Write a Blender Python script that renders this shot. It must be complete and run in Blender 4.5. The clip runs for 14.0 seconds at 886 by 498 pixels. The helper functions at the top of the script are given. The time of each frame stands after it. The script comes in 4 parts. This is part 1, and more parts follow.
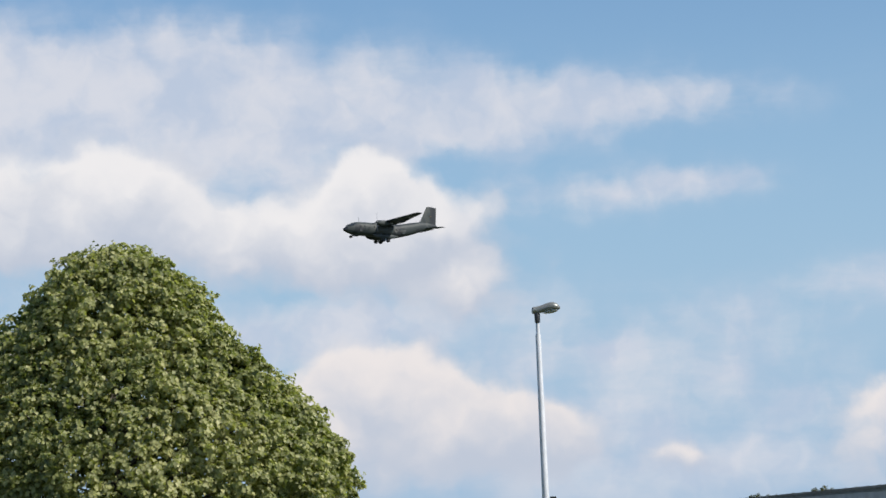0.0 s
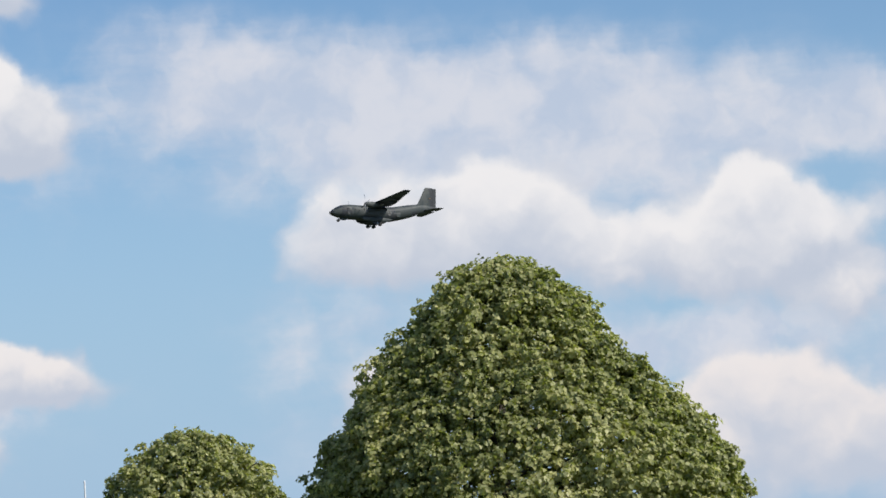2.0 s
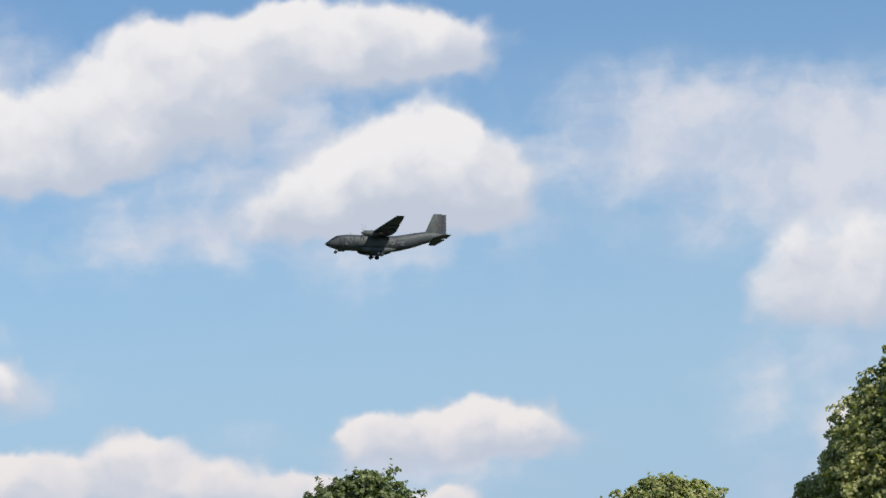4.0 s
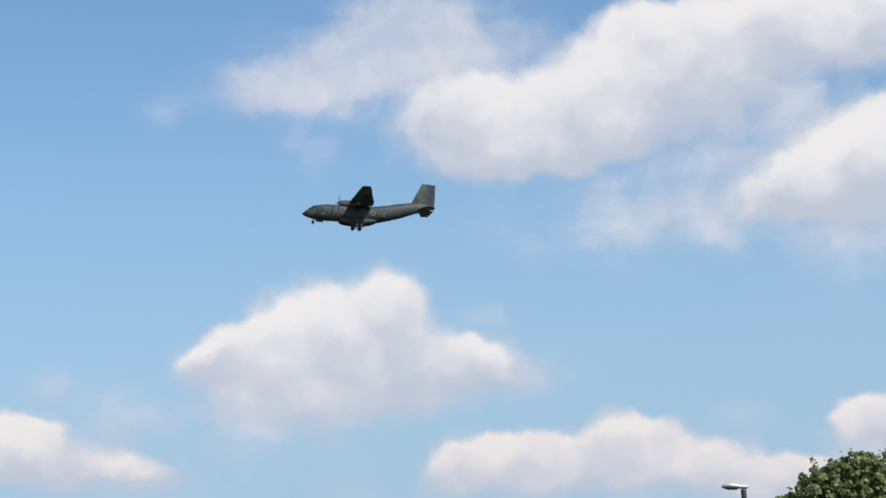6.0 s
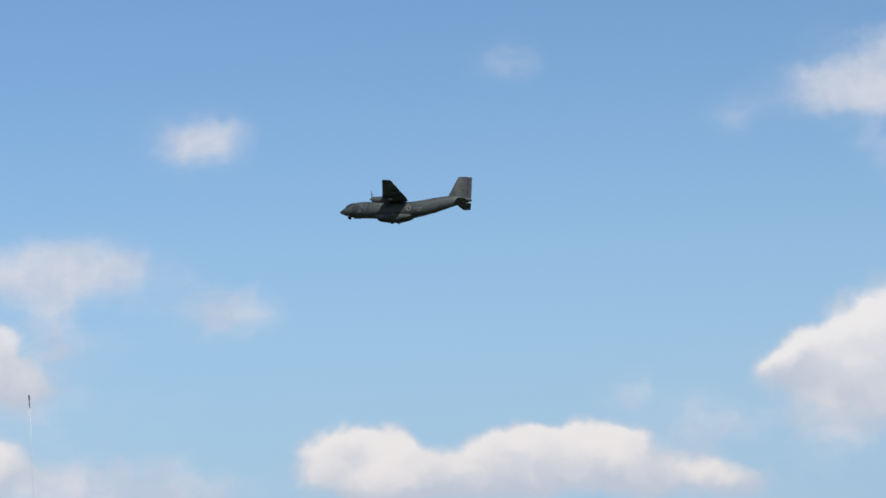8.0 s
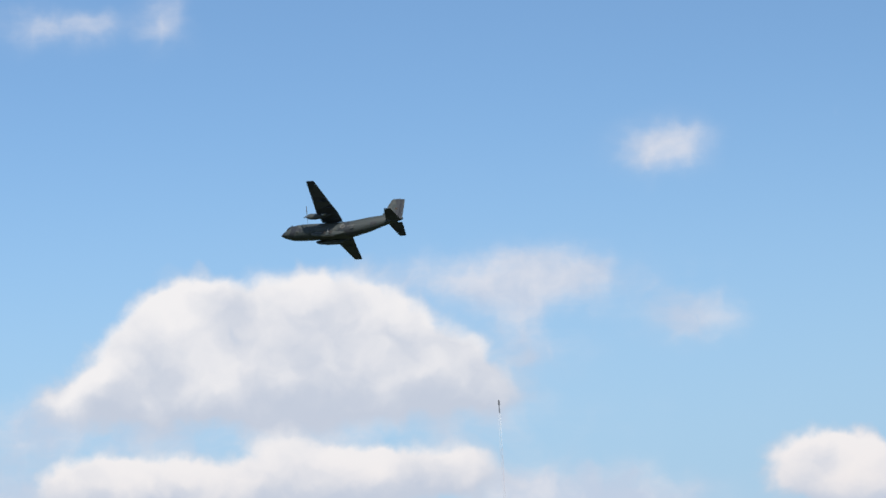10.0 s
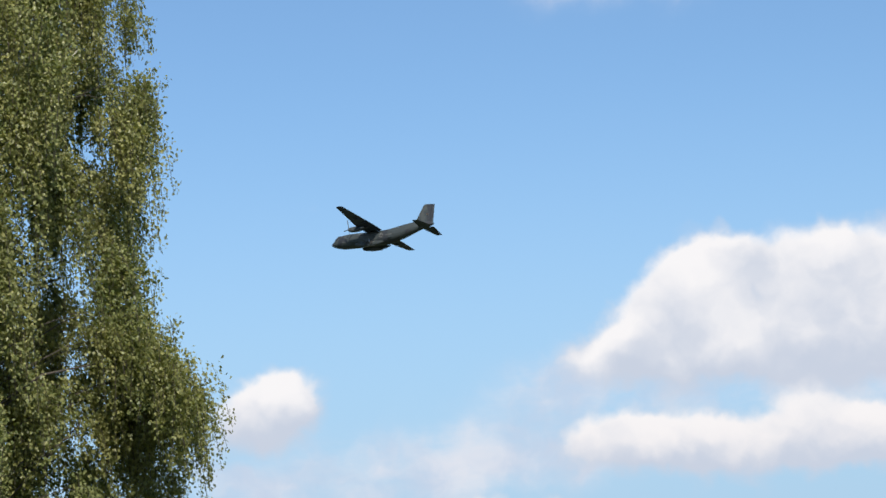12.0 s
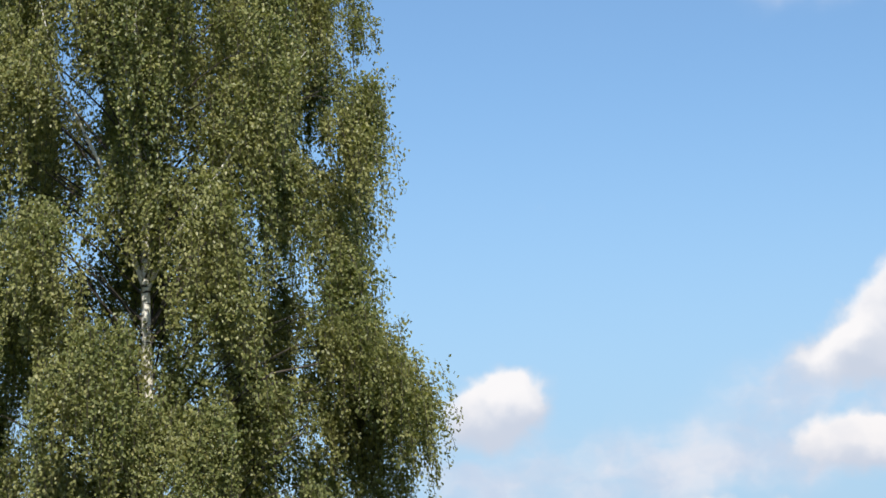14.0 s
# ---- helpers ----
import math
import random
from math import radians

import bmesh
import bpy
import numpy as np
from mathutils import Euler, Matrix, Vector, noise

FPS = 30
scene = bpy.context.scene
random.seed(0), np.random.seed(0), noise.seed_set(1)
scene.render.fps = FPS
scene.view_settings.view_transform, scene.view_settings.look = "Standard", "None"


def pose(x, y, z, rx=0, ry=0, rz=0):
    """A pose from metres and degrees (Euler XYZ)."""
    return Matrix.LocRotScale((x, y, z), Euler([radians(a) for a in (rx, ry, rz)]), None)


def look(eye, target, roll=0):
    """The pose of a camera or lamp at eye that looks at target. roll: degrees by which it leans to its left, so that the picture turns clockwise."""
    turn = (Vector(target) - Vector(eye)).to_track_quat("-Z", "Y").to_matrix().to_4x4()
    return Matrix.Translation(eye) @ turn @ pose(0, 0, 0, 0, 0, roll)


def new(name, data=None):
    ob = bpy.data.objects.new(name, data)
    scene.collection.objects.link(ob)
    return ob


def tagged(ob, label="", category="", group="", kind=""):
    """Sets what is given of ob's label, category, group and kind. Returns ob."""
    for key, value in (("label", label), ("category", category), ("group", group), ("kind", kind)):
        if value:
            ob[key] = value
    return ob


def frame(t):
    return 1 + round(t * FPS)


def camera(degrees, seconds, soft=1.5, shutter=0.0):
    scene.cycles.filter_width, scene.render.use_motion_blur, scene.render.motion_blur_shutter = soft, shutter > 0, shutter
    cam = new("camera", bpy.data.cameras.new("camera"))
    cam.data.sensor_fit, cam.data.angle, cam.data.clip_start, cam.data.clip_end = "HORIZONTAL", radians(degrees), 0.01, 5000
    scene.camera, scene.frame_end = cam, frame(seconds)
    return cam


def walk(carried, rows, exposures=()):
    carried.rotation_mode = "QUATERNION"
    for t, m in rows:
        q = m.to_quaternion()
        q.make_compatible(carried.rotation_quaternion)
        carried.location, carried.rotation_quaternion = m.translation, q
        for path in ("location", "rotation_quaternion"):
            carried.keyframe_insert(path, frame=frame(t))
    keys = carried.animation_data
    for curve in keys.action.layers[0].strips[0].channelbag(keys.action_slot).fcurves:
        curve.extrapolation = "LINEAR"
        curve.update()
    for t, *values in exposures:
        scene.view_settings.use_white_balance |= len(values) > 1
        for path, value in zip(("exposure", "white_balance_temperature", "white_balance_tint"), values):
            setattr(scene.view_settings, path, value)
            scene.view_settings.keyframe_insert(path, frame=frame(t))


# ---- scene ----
EYE = Vector((0.0, 0.0, 1.65))


def aim(yaw, pitch, lean):
    """A hand-held view from the one standing place: heading, rise and lean to the right, in degrees."""
    y, p = radians(yaw), radians(pitch)
    way = Vector((-math.sin(y) * math.cos(p), math.cos(y) * math.cos(p), math.sin(p)))
    return look(EYE, EYE + way, -lean)


cam = camera(17.83, 14.0, soft=1.6)
walk(cam, [
    (0.0, aim(0.00, 5.61, 2.49)),
    (0.5, aim(2.69, 5.78, 2.65)),
    (1.0, aim(4.60, 5.75, 2.76)),
    (1.5, aim(6.00, 5.92, 2.78)),
    (2.0, aim(7.80, 6.17, 3.25)),
    (2.5, aim(9.59, 6.58, 3.41)),
    (3.0, aim(11.91, 7.03, 3.61)),
    (3.2, aim(13.00, 7.22, 3.66)),
    (5.3, aim(23.57, 7.90, 3.55)),
    (5.5, aim(24.54, 7.89, 2.95)),
    (6.0, aim(27.30, 7.94, 3.08)),
    (6.5, aim(30.28, 8.29, 3.20)),
    (7.0, aim(33.03, 8.62, 3.29)),
    (7.5, aim(35.96, 8.78, 4.12)),
    (7.7, aim(37.28, 8.77, 3.97)),
    (9.8, aim(47.31, 9.24, 3.44)),
    (10.0, aim(48.56, 9.39, 3.24)),
    (10.5, aim(52.36, 9.57, 3.39)),
    (11.0, aim(55.36, 9.67, 3.21)),
    (11.5, aim(57.57, 9.40, 2.61)),
    (12.0, aim(59.26, 9.03, 2.57)),
    (12.5, aim(60.33, 8.68, 2.41)),
    (13.0, aim(61.71, 8.60, 2.33)),
    (13.5, aim(62.95, 8.98, 2.36)),
    (14.0, aim(63.92, 9.19, 1.95)),
], exposures=[(0.0, 0.06), (3.0, 0.06), (5.5, 0.08), (6.0, 0.05), (6.5, -0.03), (7.7, 0.0), (9.8, 0.11), (11.5, 0.17), (12.5, 0.22), (14.0, 0.23)])

# ---- light ----
SUN_YAW, SUN_RISE = -109.0, 43.0
sun_dir = Vector((-math.sin(radians(SUN_YAW)) * math.cos(radians(SUN_RISE)),
                  math.cos(radians(SUN_YAW)) * math.cos(radians(SUN_RISE)), math.sin(radians(SUN_RISE))))
sun = new("sun", bpy.data.lights.new("sun", "SUN"))
sun.data.energy, sun.data.angle, sun.data.color = 5.0, radians(0.6), (1.0, 0.95, 0.87)
sun.matrix_world = look(sun_dir * 100, (0, 0, 0))

world = bpy.data.worlds.new("sky")
scene.world = world
world.use_nodes = True
wt = world.node_tree
wt.nodes.clear()


class Net:
    """Short words for wiring nodes."""

    def __init__(self, tree):
        self.tree = tree

    def node(self, kind, **values):
        n = self.tree.nodes.new(kind)
        for key, value in values.items():
            setattr(n, key, value)
        return n

    def put(self, socket, value):
        if isinstance(value, bpy.types.NodeSocket):
            self.tree.links.new(value, socket)
        else:
            socket.default_value = value

    def math(self, op, a, b=0.0, c=0.0, clamp=False):
        n = self.node("ShaderNodeMath", operation=op, use_clamp=clamp)
        for s, v in zip(n.inputs, (a, b, c)):
            self.put(s, v)
        return n.outputs[0]

    def vec(self, op, a, b=(0, 0, 0), c=(0, 0, 0)):
        n = self.node("ShaderNodeVectorMath", operation=op)
        for s, v in zip(n.inputs, (a, b, c)):
            self.put(s, v)
        return n.outputs["Value"] if op in ("LENGTH", "DOT_PRODUCT") else n.outputs[0]

    def noise(self, vector, scale, detail=4.0, rough=0.55, lac=2.0, color=False):
        n = self.node("ShaderNodeTexNoise")
        self.put(n.inputs["Vector"], vector)
        for key, v in (("Scale", scale), ("Detail", detail), ("Roughness", rough), ("Lacunarity", lac)):
            n.inputs[key].default_value = v
        return n.outputs["Color"] if color else n.outputs[0]

    def ramp(self, value, lo, hi, a=0.0, b=1.0, kind="SMOOTHSTEP"):
        n = self.node("ShaderNodeMapRange", interpolation_type=kind)
        for s, v in zip(n.inputs, (value, lo, hi, a, b)):
            self.put(s, v)
        return n.outputs[0]

    def mix(self, factor, a, b, blend="MIX"):
        n = self.node("ShaderNodeMix", data_type="RGBA", blend_type=blend)
        self.put(n.inputs[0], factor)
        for s, v in ((n.inputs[6], a), (n.inputs[7], b)):
            self.put(s, (*v, 1.0) if isinstance(v, tuple) and len(v) == 3 else v)
        return n.outputs[2]


W = Net(wt)
sky = W.node("ShaderNodeTexSky", sky_type="NISHITA", sun_disc=False, sun_elevation=radians(SUN_RISE),
             sun_rotation=radians(-SUN_YAW), altitude=100.0, air_density=1.0, dust_density=0.6, ozone_density=3.0)
way = W.node("ShaderNodeTexCoord").outputs["Generated"]
xyz = W.node("ShaderNodeSeparateXYZ")
W.put(xyz.inputs[0], way)
az = W.math("DEGREES", W.math("ARCTAN2", W.math("MULTIPLY", xyz.outputs[0], -1.0), xyz.outputs[1]))
el = W.math("DEGREES", W.math("ARCSINE", xyz.outputs[2]))
flat = W.node("ShaderNodeCombineXYZ")
W.put(flat.inputs[0], az), W.put(flat.inputs[1], el)
# billows: the place on the sky is pushed about by coarse and fine turbulence
push = W.vec("SUBTRACT", W.noise(flat.outputs[0], 0.5, 2.0, 0.5, color=True), (0.5, 0.5, 0.5))
fine = W.vec("SUBTRACT", W.noise(flat.outputs[0], 1.5, 4.0, 0.48, color=True), (0.5, 0.5, 0.5))
bent = W.vec("MULTIPLY_ADD", push, (0.5, 0.4, 0), flat.outputs[0])
bent = W.vec("ADD", W.vec("MULTIPLY_ADD", fine, (0.70, 0.62, 0), bent), (0.08, 0.12, 0))
veil, body, side_of = [None], [None], [None]


def pile(into, g):
    into[0] = g if into[0] is None else W.math("ADD", into[0], g)


def lobes(name, rows):
    """One cloud: soft lobes of (heading, rise, half width, half height, thickness) on the sky."""
    for a, e, w, h, amount in rows:
        d = W.vec("MULTIPLY_ADD", bent, (0.83 / w, 0.83 / h, 0), (-a * 0.83 / w, -e * 0.83 / h, 0))
        g = W.math("EXPONENT", W.math("MULTIPLY", W.vec("DOT_PRODUCT", d, d), -1.0))
        g = W.math("MULTIPLY", g, amount)
        if amount < 0.7:
            pile(veil, g)
        else:
            pile(body, g)
            pile(side_of, W.math("MULTIPLY", W.vec("DOT_PRODUCT", d, (0.2, 0.98, 0)), g))


lobes("veil_high", [(9.9, 8.9, 2.84, 1.25, 0.58), (6.4, 9.0, 2.84, 1.25, 0.60), (2.9, 8.7, 2.50, 1.14, 0.62), (-0.5, 8.7, 2.84, 0.68, 0.64), (-4.0, 8.6, 2.84, 0.48, 0.64), (-0.3, 8.0, 1.93, 0.40, 0.60), (-2.7, 6.8, 2.39, 0.45, 0.64), (-5.1, 6.8, 1.48, 0.27, 0.55), (8.3, 8.5, 1.02, 0.51, 0.66), (4.5, 7.5, 2.27, 0.91, 0.55), (10.0, 4.7, 1.82, 1.02, 0.50), (-2.4, 0.9, 3.98, 0.63, 0.60), (-3.3, 3.5, 0.51, 0.28, 0.55), (1.5, 4.4, 2.16, 0.51, 0.66), (3.7, 4.1, 1.36, 0.57, 0.50), (-5.4, 4.0, 1.82, 0.68, 0.30)])
lobes("cumulus_a", [(9.9, 6.9, 0.97, 0.80, 0.90), (7.9, 7.1, 1.71, 0.91, 1.00), (6.3, 7.0, 1.14, 0.91, 1.00), (8.7, 6.1, 2.16, 0.51, 0.78), (4.2, 6.2, 1.93, 0.85, 0.72), (1.6, 7.1, 0.74, 0.57, 1.05), (0.6, 6.3, 1.71, 0.91, 1.00), (-0.4, 4.7, 0.91, 0.51, 0.90), (1.9, 5.6, 2.50, 0.68, 0.74)])
lobes("cumulus_low_a", [(9.2, 3.7, 1.19, 0.91, 0.92), (1.9, 3.3, 1.02, 0.63, 0.95), (0.7, 2.7, 1.48, 0.85, 0.90), (-0.9, 2.1, 1.25, 0.63, 0.85), (1.6, 1.6, 3.07, 0.97, 0.82), (-1.8, 1.7, 1.02, 0.51, 0.80), (-4.6, 1.3, 0.74, 0.32, 0.90), (2.9, 2.6, 1.02, 0.68, 0.70)])
lobes("cumulus_b", [(17.5, 9.5, 1.30, 0.87, 0.92), (16.4, 9.0, 0.80, 0.72, 0.90), (18.9, 9.0, 1.30, 0.72, 0.82), (19.9, 8.7, 1.30, 0.43, 0.70), (17.8, 11.8, 1.40, 0.54, 0.92), (20.0, 12.2, 1.20, 0.63, 0.75), (20.2, 10.9, 1.10, 0.77, 0.50), (18.8, 4.0, 0.85, 0.43, 0.85), (17.0, 4.1, 0.68, 0.48, 0.92), (15.8, 3.8, 1.08, 0.36, 0.80), (17.8, 2.6, 0.80, 0.38, 0.80), (20.6, 3.0, 0.68, 0.43, 0.80)])
lobes("veil_b", [(17.7, 3.4, 1.93, 0.40, 0.55), (13.2, 10.7, 1.93, 0.57, 0.58), (11.5, 9.8, 2.27, 0.68, 0.55), (9.0, 9.7, 2.27, 0.57, 0.50), (5.5, 9.3, 2.84, 0.80, 0.45), (13.9, 9.5, 2.50, 0.68, 0.42), (8.4, 8.8, 1.25, 0.68, 0.60), (9.9, 8.2, 2.27, 0.68, 0.40)])
lobes("cumulus_c", [(17.4, 9.9, 0.97, 0.66, 1.00), (18.5, 9.6, 1.14, 0.74, 0.90), (16.7, 9.2, 0.91, 0.74, 0.85), (19.1, 8.8, 1.93, 0.57, 0.72), (18.4, 12.1, 1.71, 0.63, 0.95), (19.6, 12.4, 1.14, 0.57, 0.90), (16.9, 11.7, 0.63, 0.43, 0.80), (18.9, 4.2, 0.80, 0.43, 0.90), (17.0, 4.4, 0.51, 0.43, 0.98), (16.2, 4.0, 1.02, 0.48, 0.85), (17.8, 2.7, 0.68, 0.34, 0.80)])
lobes("cumulus_d", [(23.3, 12.1, 0.97, 0.74, 1.00), (22.1, 11.6, 1.19, 0.97, 1.00), (25.4, 10.5, 1.48, 0.80, 1.00), (27.1, 10.9, 1.19, 0.85, 0.95), (23.6, 10.8, 1.71, 0.85, 0.88), (21.3, 11.3, 0.85, 1.02, 0.74), (25.2, 9.9, 1.93, 0.36, 0.72)])
lobes("veil_d", [(26.6, 12.1, 1.30, 0.70, 0.62), (27.4, 11.5, 1.20, 0.60, 0.60), (28.8, 12.2, 1.48, 0.80, 0.62), (27.5, 12.5, 1.36, 0.68, 0.58), (30.8, 11.4, 0.85, 0.43, 0.68), (29.5, 11.6, 1.14, 0.68, 0.58), (30.0, 10.1, 0.40, 0.45, 0.40), (21.4, 9.0, 2.96, 0.80, 0.60), (23.2, 8.3, 2.50, 0.51, 0.48), (18.0, 7.7, 2.73, 0.68, 0.48), (20.2, 10.2, 1.02, 0.80, 0.55), (17.9, 3.7, 1.59, 0.32, 0.60), (21.7, 4.3, 0.68, 0.28, 0.48)])
lobes("cumulus_e", [(29.8, 6.7, 1.48, 0.77, 1.00), (28.4, 7.1, 0.55, 0.55, 0.92), (29.1, 5.9, 1.82, 0.63, 1.00), (31.0, 6.1, 1.19, 0.63, 0.90), (32.3, 6.0, 0.57, 0.43, 0.80), (27.0, 5.7, 1.08, 0.45, 0.85)])
lobes("veil_e", [(25.7, 5.5, 0.80, 0.32, 0.60), (29.7, 5.1, 2.62, 0.53, 0.74), (30.9, 4.7, 1.36, 0.34, 0.45), (26.7, 6.6, 0.45, 0.28, 0.35)])
lobes("cumulus_low_e", [(23.6, 4.1, 0.68, 0.48, 1.05), (26.1, 3.9, 1.02, 0.41, 0.95), (24.9, 3.5, 1.82, 0.63, 0.90), (22.3, 3.4, 0.97, 0.51, 0.85), (27.3, 3.5, 0.80, 0.43, 0.85), (20.9, 3.0, 0.97, 0.41, 0.85)])
lobes("cumulus_low_f", [(41.1, 4.9, 1.08, 0.48, 0.95), (36.7, 4.7, 1.19, 0.41, 1.00), (37.9, 4.7, 0.85, 0.48, 0.95), (35.8, 4.4, 0.85, 0.51, 0.90), (37.7, 4.1, 2.27, 0.45, 0.88), (40.4, 4.2, 1.48, 0.34, 0.82), (33.8, 3.9, 1.31, 0.32, 0.85)])
lobes("veil_f", [(34.2, 4.9, 1.14, 0.55, 0.60), (35.5, 5.7, 0.41, 0.30, 0.55), (37.5, 12.6, 0.57, 0.32, 0.38), (32.8, 11.1, 0.68, 0.34, 0.28), (30.7, 4.8, 1.25, 0.34, 0.45)])
lobes("cumulus_g", [(53.5, 8.7, 0.85, 0.45, 1.12), (54.4, 8.2, 0.85, 0.63, 1.00), (51.4, 8.6, 0.97, 0.63, 1.12), (50.4, 8.1, 1.08, 0.74, 0.95), (52.3, 7.5, 2.27, 0.85, 1.05), (55.1, 7.4, 0.74, 0.55, 0.90), (49.1, 7.4, 0.97, 0.63, 0.85), (53.5, 6.8, 2.62, 0.51, 0.88), (50.0, 6.6, 2.27, 0.57, 0.82), (55.9, 6.8, 0.85, 0.41, 0.75), (48.3, 6.8, 0.80, 0.68, 0.72)])
lobes("veil_g", [(44.0, 11.3, 0.77, 0.48, 0.68), (47.0, 8.8, 0.97, 0.57, 0.69), (45.9, 8.8, 0.85, 0.43, 0.68), (49.0, 8.9, 1.02, 0.43, 0.58), (43.7, 8.2, 0.80, 0.55, 0.64), (47.0, 7.7, 1.14, 0.68, 0.45), (51.5, 5.9, 4.21, 0.56, 0.69), (57.0, 6.7, 0.80, 0.41, 0.48), (56.9, 14.4, 0.91, 0.43, 0.38), (54.2, 14.3, 0.45, 0.57, 0.38), (55.7, 14.3, 0.68, 0.28, 0.30), (47.3, 4.6, 1.25, 0.43, 0.66), (45.1, 4.2, 1.36, 0.43, 0.58), (58.8, 5.1, 1.82, 0.45, 0.50)])
lobes("cumulus_low_g", [(56.2, 5.2, 0.85, 0.48, 1.00), (54.5, 5.1, 0.97, 0.51, 1.00), (52.1, 5.3, 0.74, 0.55, 1.02), (50.6, 5.0, 1.08, 0.50, 1.00), (48.8, 5.0, 1.19, 0.45, 0.95), (53.0, 4.8, 3.41, 0.51, 0.88)])
lobes("cumulus_h", [(63.0, 6.3, 0.82, 0.57, 1.08), (63.4, 5.7, 0.89, 0.63, 0.85), (62.6, 6.0, 0.48, 0.51, 0.80), (58.5, 3.8, 0.97, 0.36, 0.85), (57.8, 3.6, 0.85, 0.27, 0.75)])
lobes("veil_h", [(63.2, 4.7, 1.14, 0.57, 0.58), (60.3, 4.7, 2.96, 0.51, 0.45), (57.9, 4.6, 2.27, 0.40, 0.40), (56.8, 6.2, 1.25, 0.43, 0.50), (61.5, 3.9, 2.27, 0.45, 0.45)])
lobes("edge_right", [(-8.6, 4.7, 1.40, 0.50, 0.60), (-8.4, 1.5, 1.10, 0.80, 0.78), (-8.9, 2.4, 0.70, 0.45, 0.80), (-5.7, 1.9, 3.60, 1.40, 0.58)])
lobes("haze_bank", [(4.5, 3.7, 4.60, 1.30, 0.42), (-1.5, 3.2, 3.00, 1.20, 0.36), (8.5, 2.6, 2.60, 1.40, 0.40), (24.0, 2.8, 5.00, 0.80, 0.35), (36.0, 3.6, 4.00, 0.80, 0.30)])
lobes("cumulus_far", [(41.0, 4.7, 0.80, 0.50, 0.95), (40.3, 4.3, 0.90, 0.40, 0.80), (46.0, 4.5, 1.20, 0.40, 0.60), (43.5, 7.8, 0.70, 0.40, 0.50)])


# elsewhere the sky goes on with the same broken cloud
wide = W.noise(flat.outputs[0], 0.13, 5.0, 0.6)
outside = W.math("MAXIMUM", W.ramp(W.math("ABSOLUTE", W.math("SUBTRACT", az, 33.0)), 46.0, 56.0), W.ramp(el, 15.0, 20.0))
pile(body, W.math("MULTIPLY", outside, W.ramp(wide, 0.46, 0.66, 0.0, 1.1)))
lumps_ = W.noise(bent, 0.75, 4.0, 0.5)


def puffs(scale):
    """Rounded heads, as on a cauliflower."""
    n = W.node("ShaderNodeTexVoronoi", feature="SMOOTH_F1")
    W.put(n.inputs["Vector"], W.vec("MULTIPLY", bent, (1.0, 1.25, 0)))
    n.inputs["Scale"].default_value, n.inputs["Smoothness"].default_value = scale, 0.35
    return W.math("SUBTRACT", 0.42, n.outputs["Distance"])


heads = W.math("MULTIPLY_ADD", puffs(2.1), 0.5, puffs(0.95))
streaks = W.noise(W.vec("MULTIPLY", flat.outputs[0], (0.22, 0.9, 0)), 0.9, 5.0, 0.6)
wisp = W.math("MULTIPLY", W.math("SUBTRACT", W.math("MULTIPLY_ADD", lumps_, 0.7, W.math("MULTIPLY", streaks, 0.5)), 0.6), W.ramp(veil[0], 0.0, 0.5, 0.3, 2.4))
thin = W.math("MULTIPLY", W.ramp(W.math("ADD", wisp, veil[0]), 0.0, 1.2), 0.88)
full = W.math("MULTIPLY_ADD", W.math("SUBTRACT", lumps_, 0.5), 0.85, W.math("MULTIPLY_ADD", heads, 0.34, body[0]))
low = W.ramp(el, -1.0, 1.5)
light = W.math("DIVIDE", side_of[0], W.math("MAXIMUM", body[0], 0.05))
thick = W.ramp(full, W.ramp(light, -0.7, 0.4, 0.16, 0.29), W.ramp(light, -0.7, 0.4, 1.0, 0.95))
light = W.math("MULTIPLY_ADD", W.math("SUBTRACT", lumps_, 0.5), 1.5, W.math("MULTIPLY_ADD", heads, 0.4, light))
light = W.math("MULTIPLY", W.ramp(light, -0.75, 0.6), W.ramp(body[0], 0.25, 0.95))
white = W.mix(W.ramp(el, 6.5, 3.0), (8.2, 8.05, 8.15), (8.0, 7.55, 7.5))
tone = W.mix(light, (5.1, 5.6, 6.6), white)
haze = W.ramp(el, 13.0, 0.5, 0.0, 0.9)
blue = W.mix(haze, W.mix(1.0, sky.outputs[0], (0.88, 1.03, 1.13), "MULTIPLY"), (3.42, 5.02, 6.95))
pale = W.mix(W.ramp(W.noise(bent, 0.6, 4.0, 0.55), 0.35, 0.65), (5.1, 5.75, 7.0), (6.9, 6.95, 7.5))
seen = W.mix(W.math("MULTIPLY", thin, low), blue, pale)
seen = W.mix(W.math("MULTIPLY", thick, low), seen, tone)
back = W.node("ShaderNodeBackground")
W.put(back.inputs[0], seen)
back.inputs[1].default_value = 0.1
W.tree.links.new(back.outputs[0], W.node("ShaderNodeOutputWorld").inputs[0])


# ---- materials ----
def material(name, rough=0.5, metal=0.0):
    m = bpy.data.materials.new(name)
    m.use_nodes = True
    n = Net(m.node_tree)
    p = m.node_tree.nodes["Principled BSDF"]
    p.inputs["Roughness"].default_value, p.inputs["Metallic"].default_value = rough, metal
    return m, n, p


def place(n, what="Object"):
    return n.node("ShaderNodeTexCoord").outputs[what]


def bump(n, p, height, strength, distance):
    b = n.node("ShaderNodeBump")
    b.inputs["Strength"].default_value, b.inputs["Distance"].default_value = strength, distance
    n.put(b.inputs["Height"], height)
    n.put(p.inputs["Normal"], b.outputs[0])


